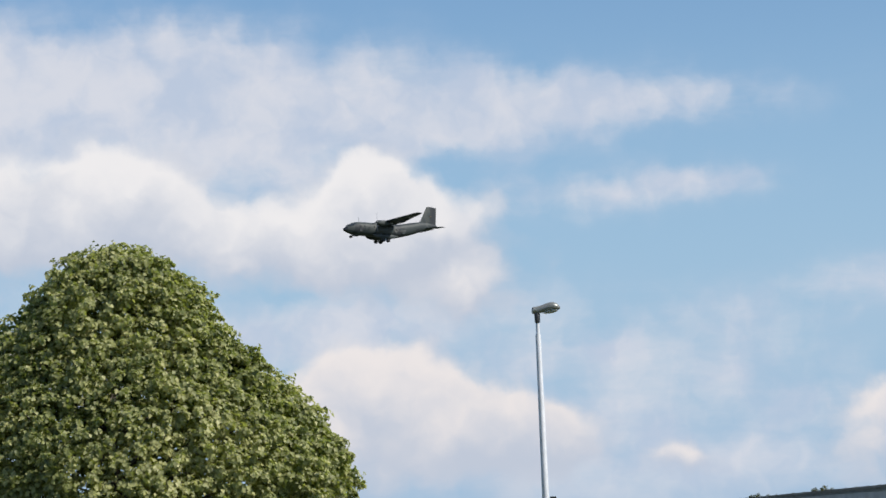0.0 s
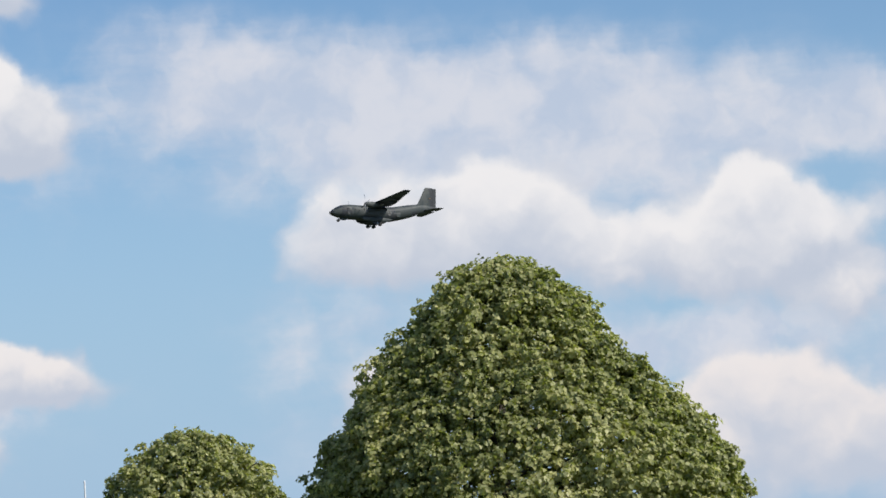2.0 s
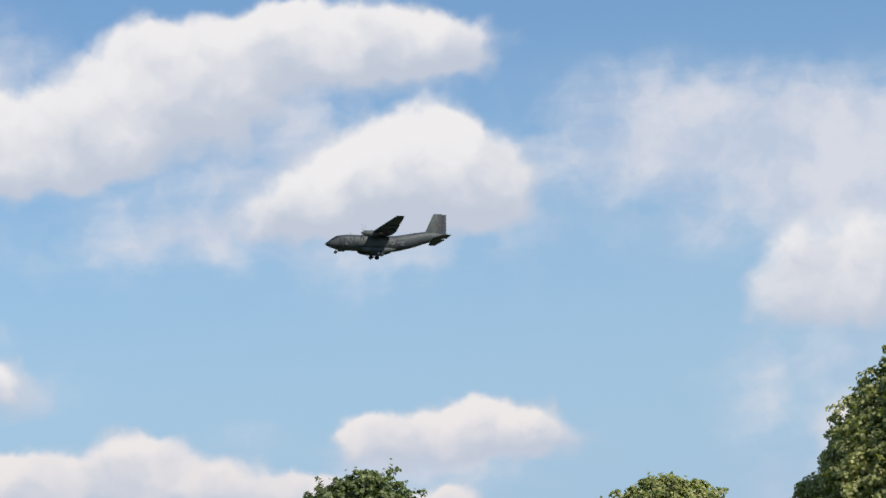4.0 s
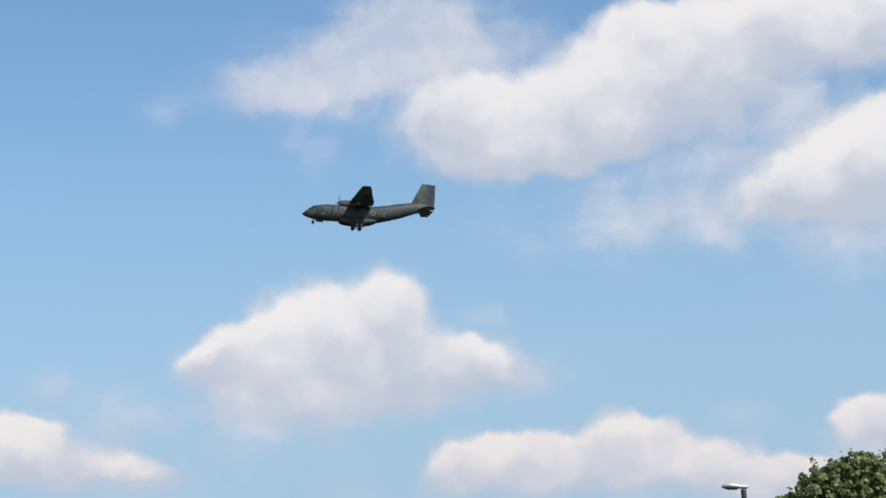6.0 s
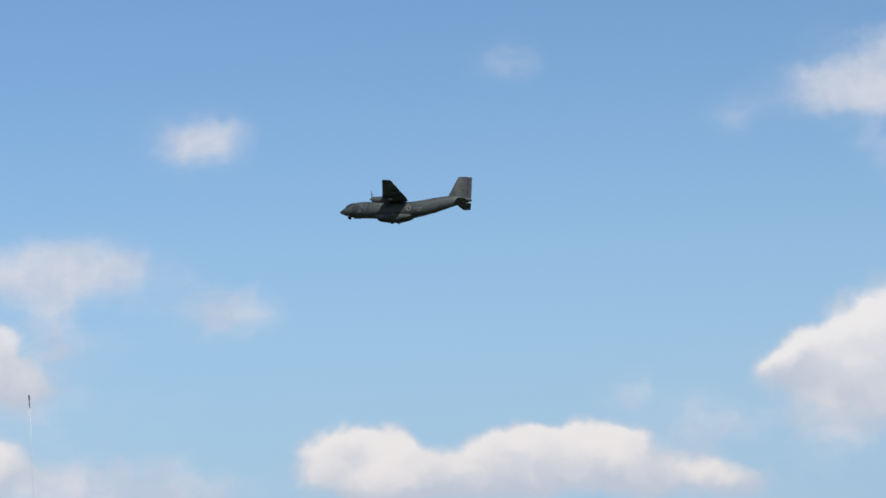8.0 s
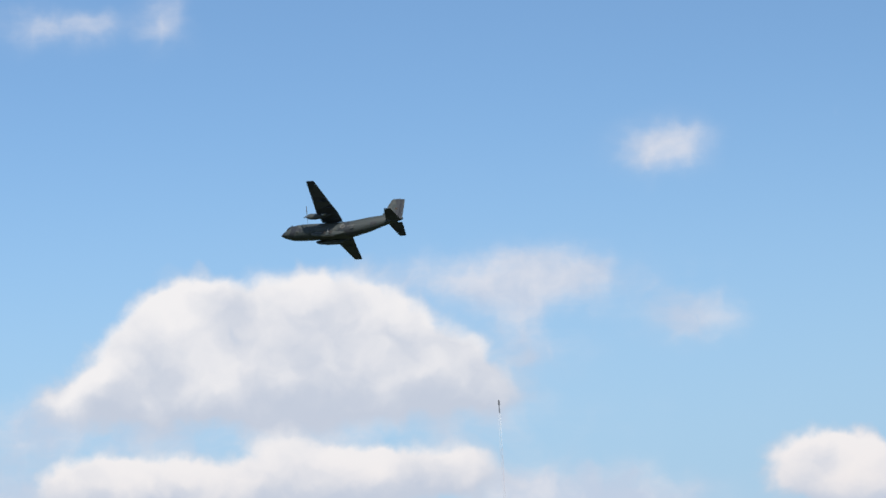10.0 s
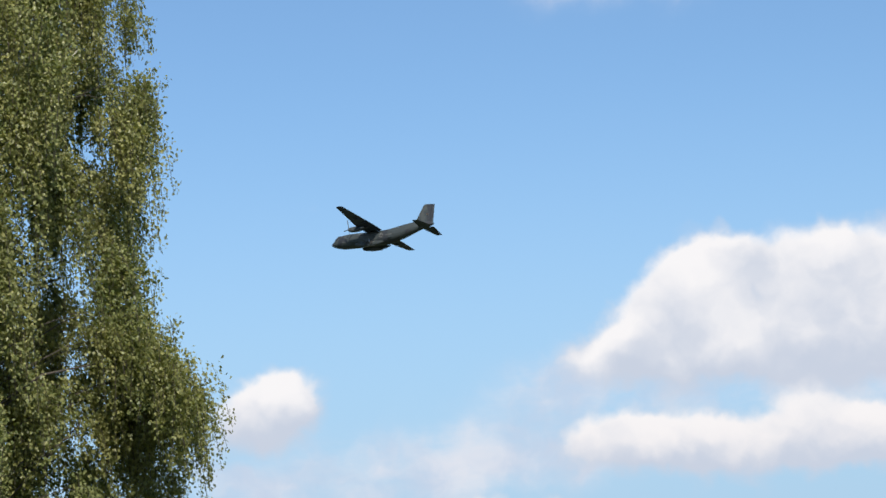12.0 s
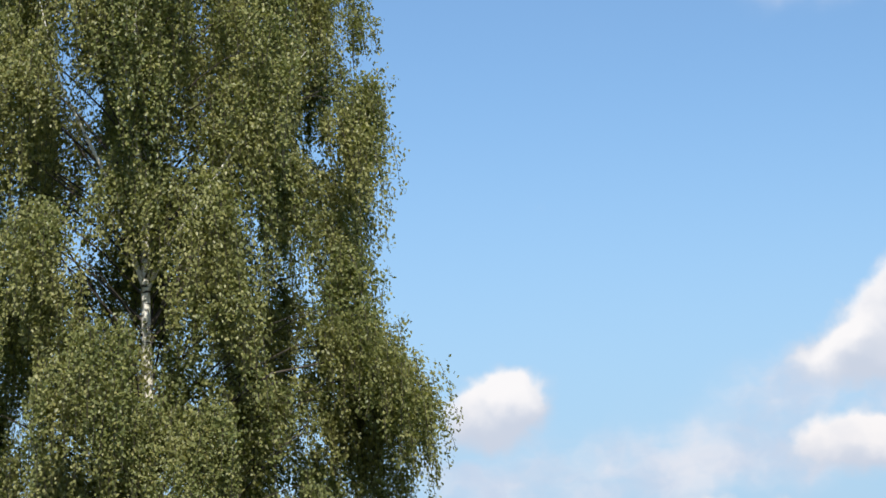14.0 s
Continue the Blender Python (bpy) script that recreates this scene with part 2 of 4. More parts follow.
def worn(name, a, b, scale, rough, metal=0.0, relief=0.0, spread=(0.4, 0.62)):
    """Two shades of one surface in patches, with fine grain and a little relief."""
    m, n, p = material(name, rough, metal)
    at = place(n)
    c = n.mix(n.ramp(n.noise(at, scale, 5.0, 0.6), *spread), a, b)
    c = n.mix(n.ramp(n.noise(at, scale * 14, 3.0), 0.3, 0.8, 0.0, 0.25), c, tuple(v * 0.5 for v in a))
    n.put(p.inputs["Base Color"], c)
    n.put(p.inputs["Roughness"], n.ramp(n.noise(at, scale * 5), 0.2, 0.8, rough * 0.8, min(1.0, rough * 1.2)))
    if relief:
        bump(n, p, n.noise(at, scale * 20, 4.0), 0.5, relief)
    return m


def foliage(name, dark, mid, pale, glow, rough=0.5):
    """Leaves: each its own shade, light passing through."""
    m, n, p = material(name, rough)
    r = n.node("ShaderNodeNewGeometry").outputs["Random Per Island"]
    drift = n.noise(place(n), 0.6, 3.0)
    c = n.mix(n.ramp(r, 0.0, 0.75, kind="LINEAR"), dark, mid)
    c = n.mix(n.ramp(r, 0.80, 1.0, 0.0, 0.8, kind="LINEAR"), c, pale)
    c = n.mix(n.ramp(drift, 0.35, 0.7, 0.0, 0.45), c, pale)
    n.put(p.inputs["Base Color"], c)
    p.inputs["Specular IOR Level"].default_value = 0.4
    t = n.node("ShaderNodeBsdfTranslucent")
    n.put(t.inputs[0], n.mix(1.0, c, glow, "MULTIPLY"))
    s = n.node("ShaderNodeMixShader")
    s.inputs[0].default_value = 0.42
    m.node_tree.links.new(p.outputs[0], s.inputs[1])
    m.node_tree.links.new(t.outputs[0], s.inputs[2])
    m.node_tree.links.new(s.outputs[0], m.node_tree.nodes["Material Output"].inputs[0])
    return m


def camouflage(name, k, tint=(1.0, 1.0, 1.0)):
    m, n, p = material(name, 0.5)
    at = place(n)
    a = n.ramp(n.noise(at, 0.22, 1.5, 0.4), 0.47, 0.50)
    b = n.ramp(n.noise(n.vec("ADD", at, (31, 7, 5)), 0.25, 1.5, 0.4), 0.55, 0.58)
    c = n.mix(a, tuple(k * v * w for v, w in zip((0.110, 0.124, 0.120), tint)), tuple(k * v * w for v, w in zip((0.070, 0.088, 0.090), tint)))
    c = n.mix(b, c, tuple(k * v * w for v, w in zip((0.050, 0.057, 0.068), tint)))
    streak = n.noise(n.vec("MULTIPLY", at, (0.5, 3.0, 3.0)), 1.2, 5.0, 0.6)
    c = n.mix(n.ramp(streak, 0.45, 0.8, 0.0, 0.35), c, tuple(k * v * w for v, w in zip((0.15, 0.155, 0.145), tint)))
    n.put(p.inputs["Base Color"], c)
    n.put(p.inputs["Roughness"], n.ramp(streak, 0.2, 0.8, 0.5, 0.68))
    p.inputs["Specular IOR Level"].default_value = 0.35
    return m


CAMO = camouflage("camouflage", 0.50)
DARKCAMO = camouflage("dark_wing_camouflage", 0.40, (0.9, 0.95, 1.35))
RADOME = worn("radome_black", (0.02, 0.021, 0.023), (0.035, 0.035, 0.036), 1.0, 0.4)
BELLY = worn("grey_primer", (0.06, 0.063, 0.064), (0.085, 0.088, 0.086), 0.8, 0.55)
RUBBER = worn("tyre_rubber", (0.018, 0.018, 0.018), (0.03, 0.029, 0.028), 2.0, 0.85)
STEEL = worn("strut_steel", (0.28, 0.28, 0.29), (0.4, 0.4, 0.41), 2.0, 0.4, 0.8)
BLADE = worn("blade_grey", (0.10, 0.105, 0.11), (0.15, 0.15, 0.155), 1.5, 0.35, 0.3)
WHITE = worn("marking_white", (0.15, 0.15, 0.147), (0.19, 0.19, 0.185), 1.5, 0.6)
BLACK = worn("marking_black", (0.015, 0.015, 0.016), (0.025, 0.025, 0.025), 1.5, 0.6)
RED = worn("marking_red", (0.06, 0.03, 0.028), (0.07, 0.035, 0.03), 1.5, 0.6)
GOLD = worn("marking_gold", (0.10, 0.085, 0.05), (0.12, 0.10, 0.055), 1.5, 0.6)
GLASS, _n, _p = material("cockpit_glass", 0.06)
_p.inputs["Base Color"].default_value = (0.03, 0.035, 0.04, 1)
_p.inputs["Specular IOR Level"].default_value = 0.8
GALV = worn("painted_pole", (0.56, 0.58, 0.60), (0.66, 0.67, 0.69), 1.2, 0.42, 0.0, 0.001)
HOUSING = worn("lamp_housing", (0.22, 0.23, 0.21), (0.32, 0.32, 0.29), 3.0, 0.38, 0.4)
SILVER = worn("lamp_silver", (0.5, 0.5, 0.5), (0.62, 0.62, 0.61), 3.0, 0.35, 0.3)
WHITEPOLE = worn("white_enamel", (0.72, 0.73, 0.74), (0.8, 0.8, 0.81), 1.0, 0.4)
COLLAR = worn("lamp_collar", (0.03, 0.032, 0.034), (0.05, 0.05, 0.052), 3.0, 0.5)
BOWL, _n, _p = material("lamp_bowl", 0.15)
_p.inputs["Base Color"].default_value = (0.75, 0.74, 0.66, 1)
_p.inputs["Transmission Weight"].default_value = 0.5
GRASS = worn("meadow", (0.035, 0.052, 0.018), (0.065, 0.075, 0.03), 0.05, 0.9, 0.0, 0.02)
FASCIA = worn("roof_fascia", (0.10, 0.088, 0.07), (0.15, 0.13, 0.105), 0.7, 0.7, 0.0, 0.004)
RENDER = worn("pale_wall_render", (0.42, 0.41, 0.39), (0.52, 0.51, 0.49), 0.5, 0.85, 0.0, 0.003)
GRAVEL = worn("roof_gravel", (0.18, 0.175, 0.165), (0.27, 0.26, 0.25), 2.0, 0.9, 0.0, 0.01)
MASTRED = worn("mast_red", (0.48, 0.44, 0.46), (0.55, 0.5, 0.52), 0.2, 0.6)
MASTWHITE = worn("mast_white", (0.68, 0.69, 0.7), (0.76, 0.77, 0.78), 0.2, 0.6)
BARK = worn("lime_bark", (0.07, 0.06, 0.05), (0.13, 0.115, 0.095), 5.0, 0.9, 0.0, 0.01)
LIME = foliage("lime_leaves", (0.122, 0.146, 0.054), (0.320, 0.335, 0.125), (0.58, 0.55, 0.27), (1.0, 1.15, 0.45))
SHRUB = foliage("dark_tree_leaves", (0.075, 0.110, 0.042), (0.155, 0.195, 0.075), (0.30, 0.32, 0.15), (1.0, 1.1, 0.5))
BIRCHLEAF = foliage("birch_leaves", (0.105, 0.132, 0.045), (0.225, 0.242, 0.080), (0.40, 0.37, 0.15), (1.0, 1.05, 0.45), 0.42)
TUFT = foliage("roof_weed_leaves", (0.05, 0.06, 0.025), (0.09, 0.1, 0.04), (0.16, 0.15, 0.07), (1.0, 1.0, 0.5))


def birch_bark():
    m, n, p = material("birch_bark", 0.75)
    at = place(n)
    bands = n.noise(n.vec("MULTIPLY", at, (3.0, 3.0, 14.0)), 1.2, 4.0, 0.6)
    c = n.mix(n.ramp(bands, 0.55, 0.64), (0.74, 0.70, 0.62), (0.05, 0.045, 0.04))
    n.put(p.inputs["Base Color"], c)
    bump(n, p, bands, 0.5, 0.01)
    return m


BIRCHBARK = birch_bark()
TWIG = worn("birch_twig_bark", (0.05, 0.04, 0.032), (0.085, 0.07, 0.055), 4.0, 0.85)


# ---- mesh helpers ----
def part(name, bm, mat, parent=None, label="", at=None, smooth=None):
    """Links a bmesh as one mesh object, under a thing or a part."""
    me = bpy.data.meshes.new(name)
    bmesh.ops.recalc_face_normals(bm, faces=bm.faces)
    bm.to_mesh(me)
    bm.free()
    me.materials.append(mat)
    if smooth is not None:
        for poly in me.polygons:
            poly.use_smooth = True
        me.set_sharp_from_angle(angle=radians(smooth))
    ob = new(name, me)
    if parent:
        ob.parent = parent
    if at is not None:
        ob.matrix_basis = at
    return tagged(ob, label)


def thing(name, at, label, category, group="", kind=""):
    ob = new(name)
    ob.empty_display_size = 0.3
    ob.matrix_basis = at
    return tagged(ob, label, category, group, kind)


def loft(rings):
    """Closed rings of equal length joined into a skin with capped ends."""
    bm = bmesh.new()
    rows = [[bm.verts.new(p) for p in ring] for ring in rings]
    for a, b in zip(rows, rows[1:]):
        for i in range(len(a)):
            j = (i + 1) % len(a)
            bm.faces.new((a[i], a[j], b[j], b[i]))
    bm.faces.new(rows[0]), bm.faces.new(rows[-1])
    return bm


def oval(x, y, z, ry, rz, n=24, power=2.0):
    """A ring across x, squarer with a higher power."""
    out = []
    for i in range(n):
        a = 2 * math.pi * i / n
        c, s = math.cos(a), math.sin(a)
        out.append((x, y + ry * math.copysign(abs(c) ** (2 / power), c), z + rz * math.copysign(abs(s) ** (2 / power), s)))
    return out


def tube(points, radii, n=10):
    """A tapered round bar along a bent line."""
    rings = []
    pts = [Vector(p) for p in points]
    for i, p in enumerate(pts):
        way_ = (pts[min(i + 1, len(pts) - 1)] - pts[max(i - 1, 0)]).normalized()
        side = way_.cross(Vector((0.13, 0.97, 0.2))).normalized()
        up = way_.cross(side)
        rings.append([p + (side * math.cos(2 * math.pi * k / n) + up * math.sin(2 * math.pi * k / n)) * radii[i] for k in range(n)])
    return loft(rings)


def box(x0, x1, y0, y1, z0, z1, bevel=0.0):
    bm = bmesh.new()
    bmesh.ops.create_cube(bm, size=1.0)
    for v in bm.verts:
        v.co = ((x0 + x1) / 2 + v.co.x * (x1 - x0), (y0 + y1) / 2 + v.co.y * (y1 - y0), (z0 + z1) / 2 + v.co.z * (z1 - z0))
    if bevel:
        bmesh.ops.bevel(bm, geom=bm.edges[:], offset=bevel, segments=2, affect="EDGES")
    return bm


def foil(stations, n=9):
    """A wing skin: stations of (lead edge x, trail edge x, y, z, thickness share); upright=False lies across y."""
    rings = []
    for le, te, y, z, thick in stations:
        chord = le - te
        xs = [0.5 - 0.5 * math.cos(math.pi * i / n) for i in range(n + 1)]
        half = [thick * chord * 2.6 * (math.sqrt(max(u, 0)) * 0.35 - 0.10 * u - 0.18 * u * u - 0.066 * u ** 4) + 0.012 for u in xs]
        top = [(le - u * chord, y, z + h * 1.15) for u, h in zip(xs, half)]
        low = [(le - u * chord, y, z - h * 0.8) for u, h in zip(xs, half)]
        rings.append(top + low[::-1])
    return loft(rings)


def upright(bm):
    """Turns a wing skin laid along y into one that stands along z."""
    for v in bm.verts:
        v.co = (v.co.x, v.co.z, v.co.y)
    return bm


def slab(points, thick, axis="y", at=0.0):
    """A flat plate from an outline in two axes, with thickness across the third."""
    bm = bmesh.new()
    low, top = [], []
    for u, v in points:
        for d, out in ((at - thick / 2, low), (at + thick / 2, top)):
            out.append(bm.verts.new((u, d, v) if axis == "y" else (u, v, d)))
    bm.faces.new(low), bm.faces.new(top)
    for i in range(len(points)):
        j = (i + 1) % len(points)
        bm.faces.new((low[i], low[j], top[j], top[i]))
    return bm


# ---- setting ----
def build_ground():
    bm = bmesh.new()
    bmesh.ops.create_circle(bm, cap_ends=True, segments=96, radius=4500)
    tagged(part("ground", bm, GRASS), "wide flat green and straw coloured meadow", "ground", kind="structure")


build_ground()


# ---- the aircraft ----
HUB = Vector((-14.0, 0.0, 2.5))


def on_plane(bm):
    for v in bm.verts:
        v.co -= HUB
    return bm


def skin_half_width(x):
    pts = ((0, 0.05), (-0.5, 0.55), (-1.7, 1.25), (-3.3, 1.85), (-5.5, 2.1), (-18, 2.1), (-23.5, 1.7), (-28, 1.05), (-32.3, 0.35))
    for (a, u), (b, v) in zip(pts, pts[1:]):
        if b <= x <= a:
            return u + (v - u) * (a - x) / (a - b)
    return 0.3


def build_aircraft():
    plane = thing("transport_aircraft", pose(0, 0, 0),
                  "grey-green camouflaged twin-propeller military transport aircraft in flight", "aircraft")
    prof = ((-1.15, 2.33, 0.55), (-1.7, 2.66, 0.42), (-2.5, 3.14, 0.18), (-3.3, 3.52, 0.02),
            (-4.4, 3.74, -0.08), (-6, 3.88, -0.12), (-8.5, 3.9, -0.14), (-12, 3.9, -0.14), (-16.5, 3.92, -0.12),
            (-18.1, 4.02, -0.02), (-20, 4.32, 0.42), (-23.5, 5.0, 1.35), (-26.5, 5.45, 2.45), (-29, 5.45, 3.3), (-31.4, 5.1, 3.9), (-32.3, 4.75, 4.25))
    fus = part("fuselage", on_plane(loft([oval(x, 0, (t + b) / 2, skin_half_width(x), (t - b) / 2, 32, 2.35) for x, t, b in prof])),
               CAMO, plane, "patchy grey-green camouflage skin", smooth=40)
    nose = ((0.06, 1.34, 1.26), (-0.06, 1.47, 1.12), (-0.28, 1.66, 0.95), (-0.5, 1.81, 0.83), (-0.75, 1.98, 0.72), (-1.148, 2.328, 0.551))
    part("radome", on_plane(loft([oval(x, 0, (t + b) / 2, skin_half_width(min(x, 0)) * (1 if x < -0.05 else 0.8), (t - b) / 2, 32, 2.3) for x, t, b in nose])),
         RADOME, plane, "black nose radome", smooth=50)
    # glazing round the flight deck
    for side in (1, -1):
        for x0, x1, z0, z1, zt0, zt1 in ((-1.55, -2.2, 2.3, 2.35, 2.6, 3.0), (-2.28, -2.85, 2.45, 2.5, 3.05, 3.3), (-2.95, -3.5, 2.55, 2.6, 3.25, 3.3)):
            y0, y1 = skin_half_width(x0) * 0.80, skin_half_width(x1) * 0.86
            bm = bmesh.new()
            vs = [bm.verts.new(Vector(p) - HUB) for p in ((x0, side * (y0 + 0.16), z0), (x1, side * (y1 + 0.13), z1), (x1, side * (y1 - 0.12), zt1), (x0, side * (y0 - 0.02), zt0))]
            inner = [bm.verts.new(v.co - Vector((0.0, side * 0.12, 0.0))) for v in vs]
            bm.faces.new(vs), bm.faces.new(inner)
            for i in range(4):
                bm.faces.new((vs[i], vs[(i + 1) % 4], inner[(i + 1) % 4], inner[i]))
            part("cockpit_window", bm, GLASS, fus, "dark cockpit glazing")
        for x in (-6.2, -9.6, -18.6):
            bm = on_plane(slab([(x + 0.2 * math.cos(k * math.pi / 5), 2.55 + 0.24 * math.sin(k * math.pi / 5)) for k in range(10)], 0.06, at=side * (skin_half_width(x) * 0.985)))
            part("cabin_window", bm, GLASS, fus, "small round cabin window")
        # national cross: white arms with a black cross on them, plain shapes
        for mat, s, off in ((WHITE, 1.0, 0.0), (BLACK, 0.72, 0.02)):
            w, r = 0.20 * s if mat is BLACK else 0.28, 0.62 * s + (0.05 if mat is BLACK else 0)
            out = [(-w, -r), (w, -r), (w, -w), (r, -w), (r, w), (w, w), (w, r), (-w, r), (-w, w), (-r, w), (-r, -w), (-w, -w)]
            bm = on_plane(slab([(-17.1 + a, 1.95 + b) for a, b in out], 0.05, at=side * (2.10 + off)))
            part("cross_marking", bm, mat, fus, "white bordered cross marking" if mat is WHITE else "black cross marking")
        part("crew_door", on_plane(slab([(-4.6, 0.9), (-5.4, 0.9), (-5.4, 2.6), (-4.6, 2.6)], 0.05, at=side * 2.03)), CAMO, fus)
        part("paratroop_door", on_plane(slab([(-19.2, 1.1), (-20.2, 1.3), (-20.2, 2.9), (-19.2, 2.9)], 0.06, at=side * 2.0)), CAMO, fus)
        # wheel fairing
        sp = ((-8.9, 0.1, 0.1, 0.12), (-9.4, 0.0, 0.28, 0.42), (-10.4, -0.06, 0.40, 0.60), (-12, -0.1, 0.44, 0.68), (-15, -0.08, 0.44, 0.67), (-16.6, 0.05, 0.32, 0.46), (-17.9, 0.2, 0.08, 0.1))
        fair = part("wheel_fairing", on_plane(loft([oval(x, side * 2.0, z, ry, rz, 18, 2.6) for x, z, ry, rz in sp])), CAMO, plane, smooth=45)
        part("gear_bay_panel", on_plane(box(-15.2, -11.6, side * 2.0 - 0.3, side * 2.0 + 0.3, -0.81, -0.75, 0.02)), BELLY, fair)
        # wing: straight inner part, tapered outer part with dihedral
        wing = part("wing", on_plane(foil([(-11.2, -16.7, side * 1.2, 3.86, 0.145), (-11.2, -16.7, side * 6.3, 3.96, 0.14),
                                           (-12.15, -15.8, side * 13.2, 4.40, 0.13), (-12.95, -15.05, side * 19.5, 4.78, 0.115), (-13.15, -14.95, side * 19.85, 4.82, 0.08)])), DARKCAMO, plane, smooth=35)
        part("flap", on_plane(foil([(-15.5, -16.92, side * 2.3, 3.74, 0.10), (-15.5, -16.92, side * 6.2, 3.82, 0.10), (-14.9, -15.98, side * 12.6, 4.22, 0.09)])), DARKCAMO, wing, smooth=35)
        part("aileron", on_plane(foil([(-15.0, -15.95, side * 12.9, 4.30, 0.08), (-14.55, -15.2, side * 19.0, 4.68, 0.08)])), DARKCAMO, wing, smooth=35)
        for y, te in ((3.2, -16.7), (8.5, -16.4), (11.5, -16.0)):
            part("flap_fairing", on_plane(loft([oval(te + dx, side * y, 3.42 + y * 0.045, r * 0.7, r, 8) for dx, r in ((2.9, 0.03), (1.9, 0.13), (0.8, 0.13), (0.1, 0.02))])), DARKCAMO, wing, smooth=50)
        nac = part("engine_nacelle", on_plane(loft([oval(x, side * 5.2, z, ry, rz, 20, 2.3) for x, z, ry, rz in
                   ((-8.62, 3.42, 0.36, 0.40), (-8.7, 3.40, 0.50, 0.58), (-9.3, 3.36, 0.62, 0.72), (-10.6, 3.34, 0.68, 0.80), (-12.2, 3.42, 0.62, 0.72), (-13.8, 3.6, 0.4, 0.42), (-15.2, 3.75, 0.14, 0.14))])), CAMO, plane, smooth=40)
        part("intake", on_plane(loft([oval(x, side * 5.2, 2.86, 0.28, r, 12, 2.4) for x, r in ((-8.66, 0.12), (-8.72, 0.15), (-9.4, 0.14))])), RADOME, nac)
        part("exhaust", on_plane(loft([oval(x, side * 5.78, 3.45, r, r, 10) for x, r in ((-12.6, 0.2), (-13.5, 0.22), (-13.55, 0.16))])), STEEL, nac, "sooty steel exhaust pipe", smooth=50)
        # tailplane
        tail = part("tailplane", on_plane(foil([(-28.0, -30.9, side * 0.3, 3.85, 0.12), (-29.45, -30.75, side * 6.6, 3.5, 0.11), (-29.65, -30.7, side * 6.9, 3.49, 0.07)])), DARKCAMO, plane, smooth=35)
        part("elevator", on_plane(foil([(-30.75, -32.1, side * 0.7, 3.82, 0.09), (-30.65, -31.25, side * 6.85, 3.5, 0.08)])), DARKCAMO, tail, smooth=35)
    fin = part("fin", on_plane(upright(foil([(-25.2, -31.0, 4.9, 0, 0.05), (-26.6, -31.0, 5.6, 0, 0.10), (-28.75, -31.2, 10.0, 0, 0.10), (-29.05, -31.15, 10.3, 0, 0.06)]))), CAMO, plane, smooth=35)
    part("rudder", on_plane(upright(foil([(-30.9, -32.15, 4.85, 0, 0.10), (-31.05, -32.25, 10.15, 0, 0.09)]))), CAMO, fin, smooth=35)
    for side in (1, -1):
        for i, mat in enumerate((GOLD, RED, BLACK)):
            part("flag_stripe", on_plane(slab([(-29.9, 7.2 + i * 0.14), (-30.6, 7.2 + i * 0.14), (-30.6, 7.335 + i * 0.14), (-29.9, 7.335 + i * 0.14)], 0.04, at=side * 0.215)), mat, fin, "small coloured flag stripe")
        part("code_bar", on_plane(slab([(-18.4, 1.72), (-20.4, 1.95), (-20.4, 2.35), (-18.4, 2.12)], 0.03, at=side * 2.06)), BELLY, fus, "pale unreadable code bar")
    return plane


AIRCRAFT = build_aircraft()


def build_propeller(plane, side):
    prop = part("propeller", loft([oval(x, 0, 0, r, r, 16) for x, r in ((0.55, 0.03), (0.45, 0.16), (0.2, 0.3), (-0.12, 0.36), (-0.25, 0.36))]),
                BLADE, plane, "four-bladed grey propeller", smooth=50)
    for k in range(4):
        turn = Matrix.Rotation(k * math.pi / 2, 4, "X")
        bm = loft([[(x * c + t * s, x * s - t * c, z) for x, t in ((0.5 * w, 0), (0, 0.035), (-0.5 * w, 0), (0, -0.035))]
                   for z, w, c, s in ((0.3, 0.14, 0.45, 0.89), (0.9, 0.26, 0.5, 0.87), (1.8, 0.30, 0.42, 0.91), (2.5, 0.26, 0.3, 0.95), (2.75, 0.14, 0.26, 0.97))])
        bm.transform(turn)
        part("blade", bm, BLADE, prop)
    return prop


PROPS = [(build_propeller(AIRCRAFT, s), Vector((-8.5, s * 5.2, 3.42)) - HUB) for s in (1, -1)]


def wheel(parent, x, y, z, r, w):
    tyre = part("tyre", loft([[(x + rr * math.cos(k * math.pi / 10), y + d, z + rr * math.sin(k * math.pi / 10)) for k in range(20)]
                              for d, rr in ((-w / 2, r * 0.72), (-w * 0.42, r * 0.93), (-w * 0.2, r), (w * 0.2, r), (w * 0.42, r * 0.93), (w / 2, r * 0.72))]), RUBBER, parent, "black rubber tyre", smooth=40)
    return tyre


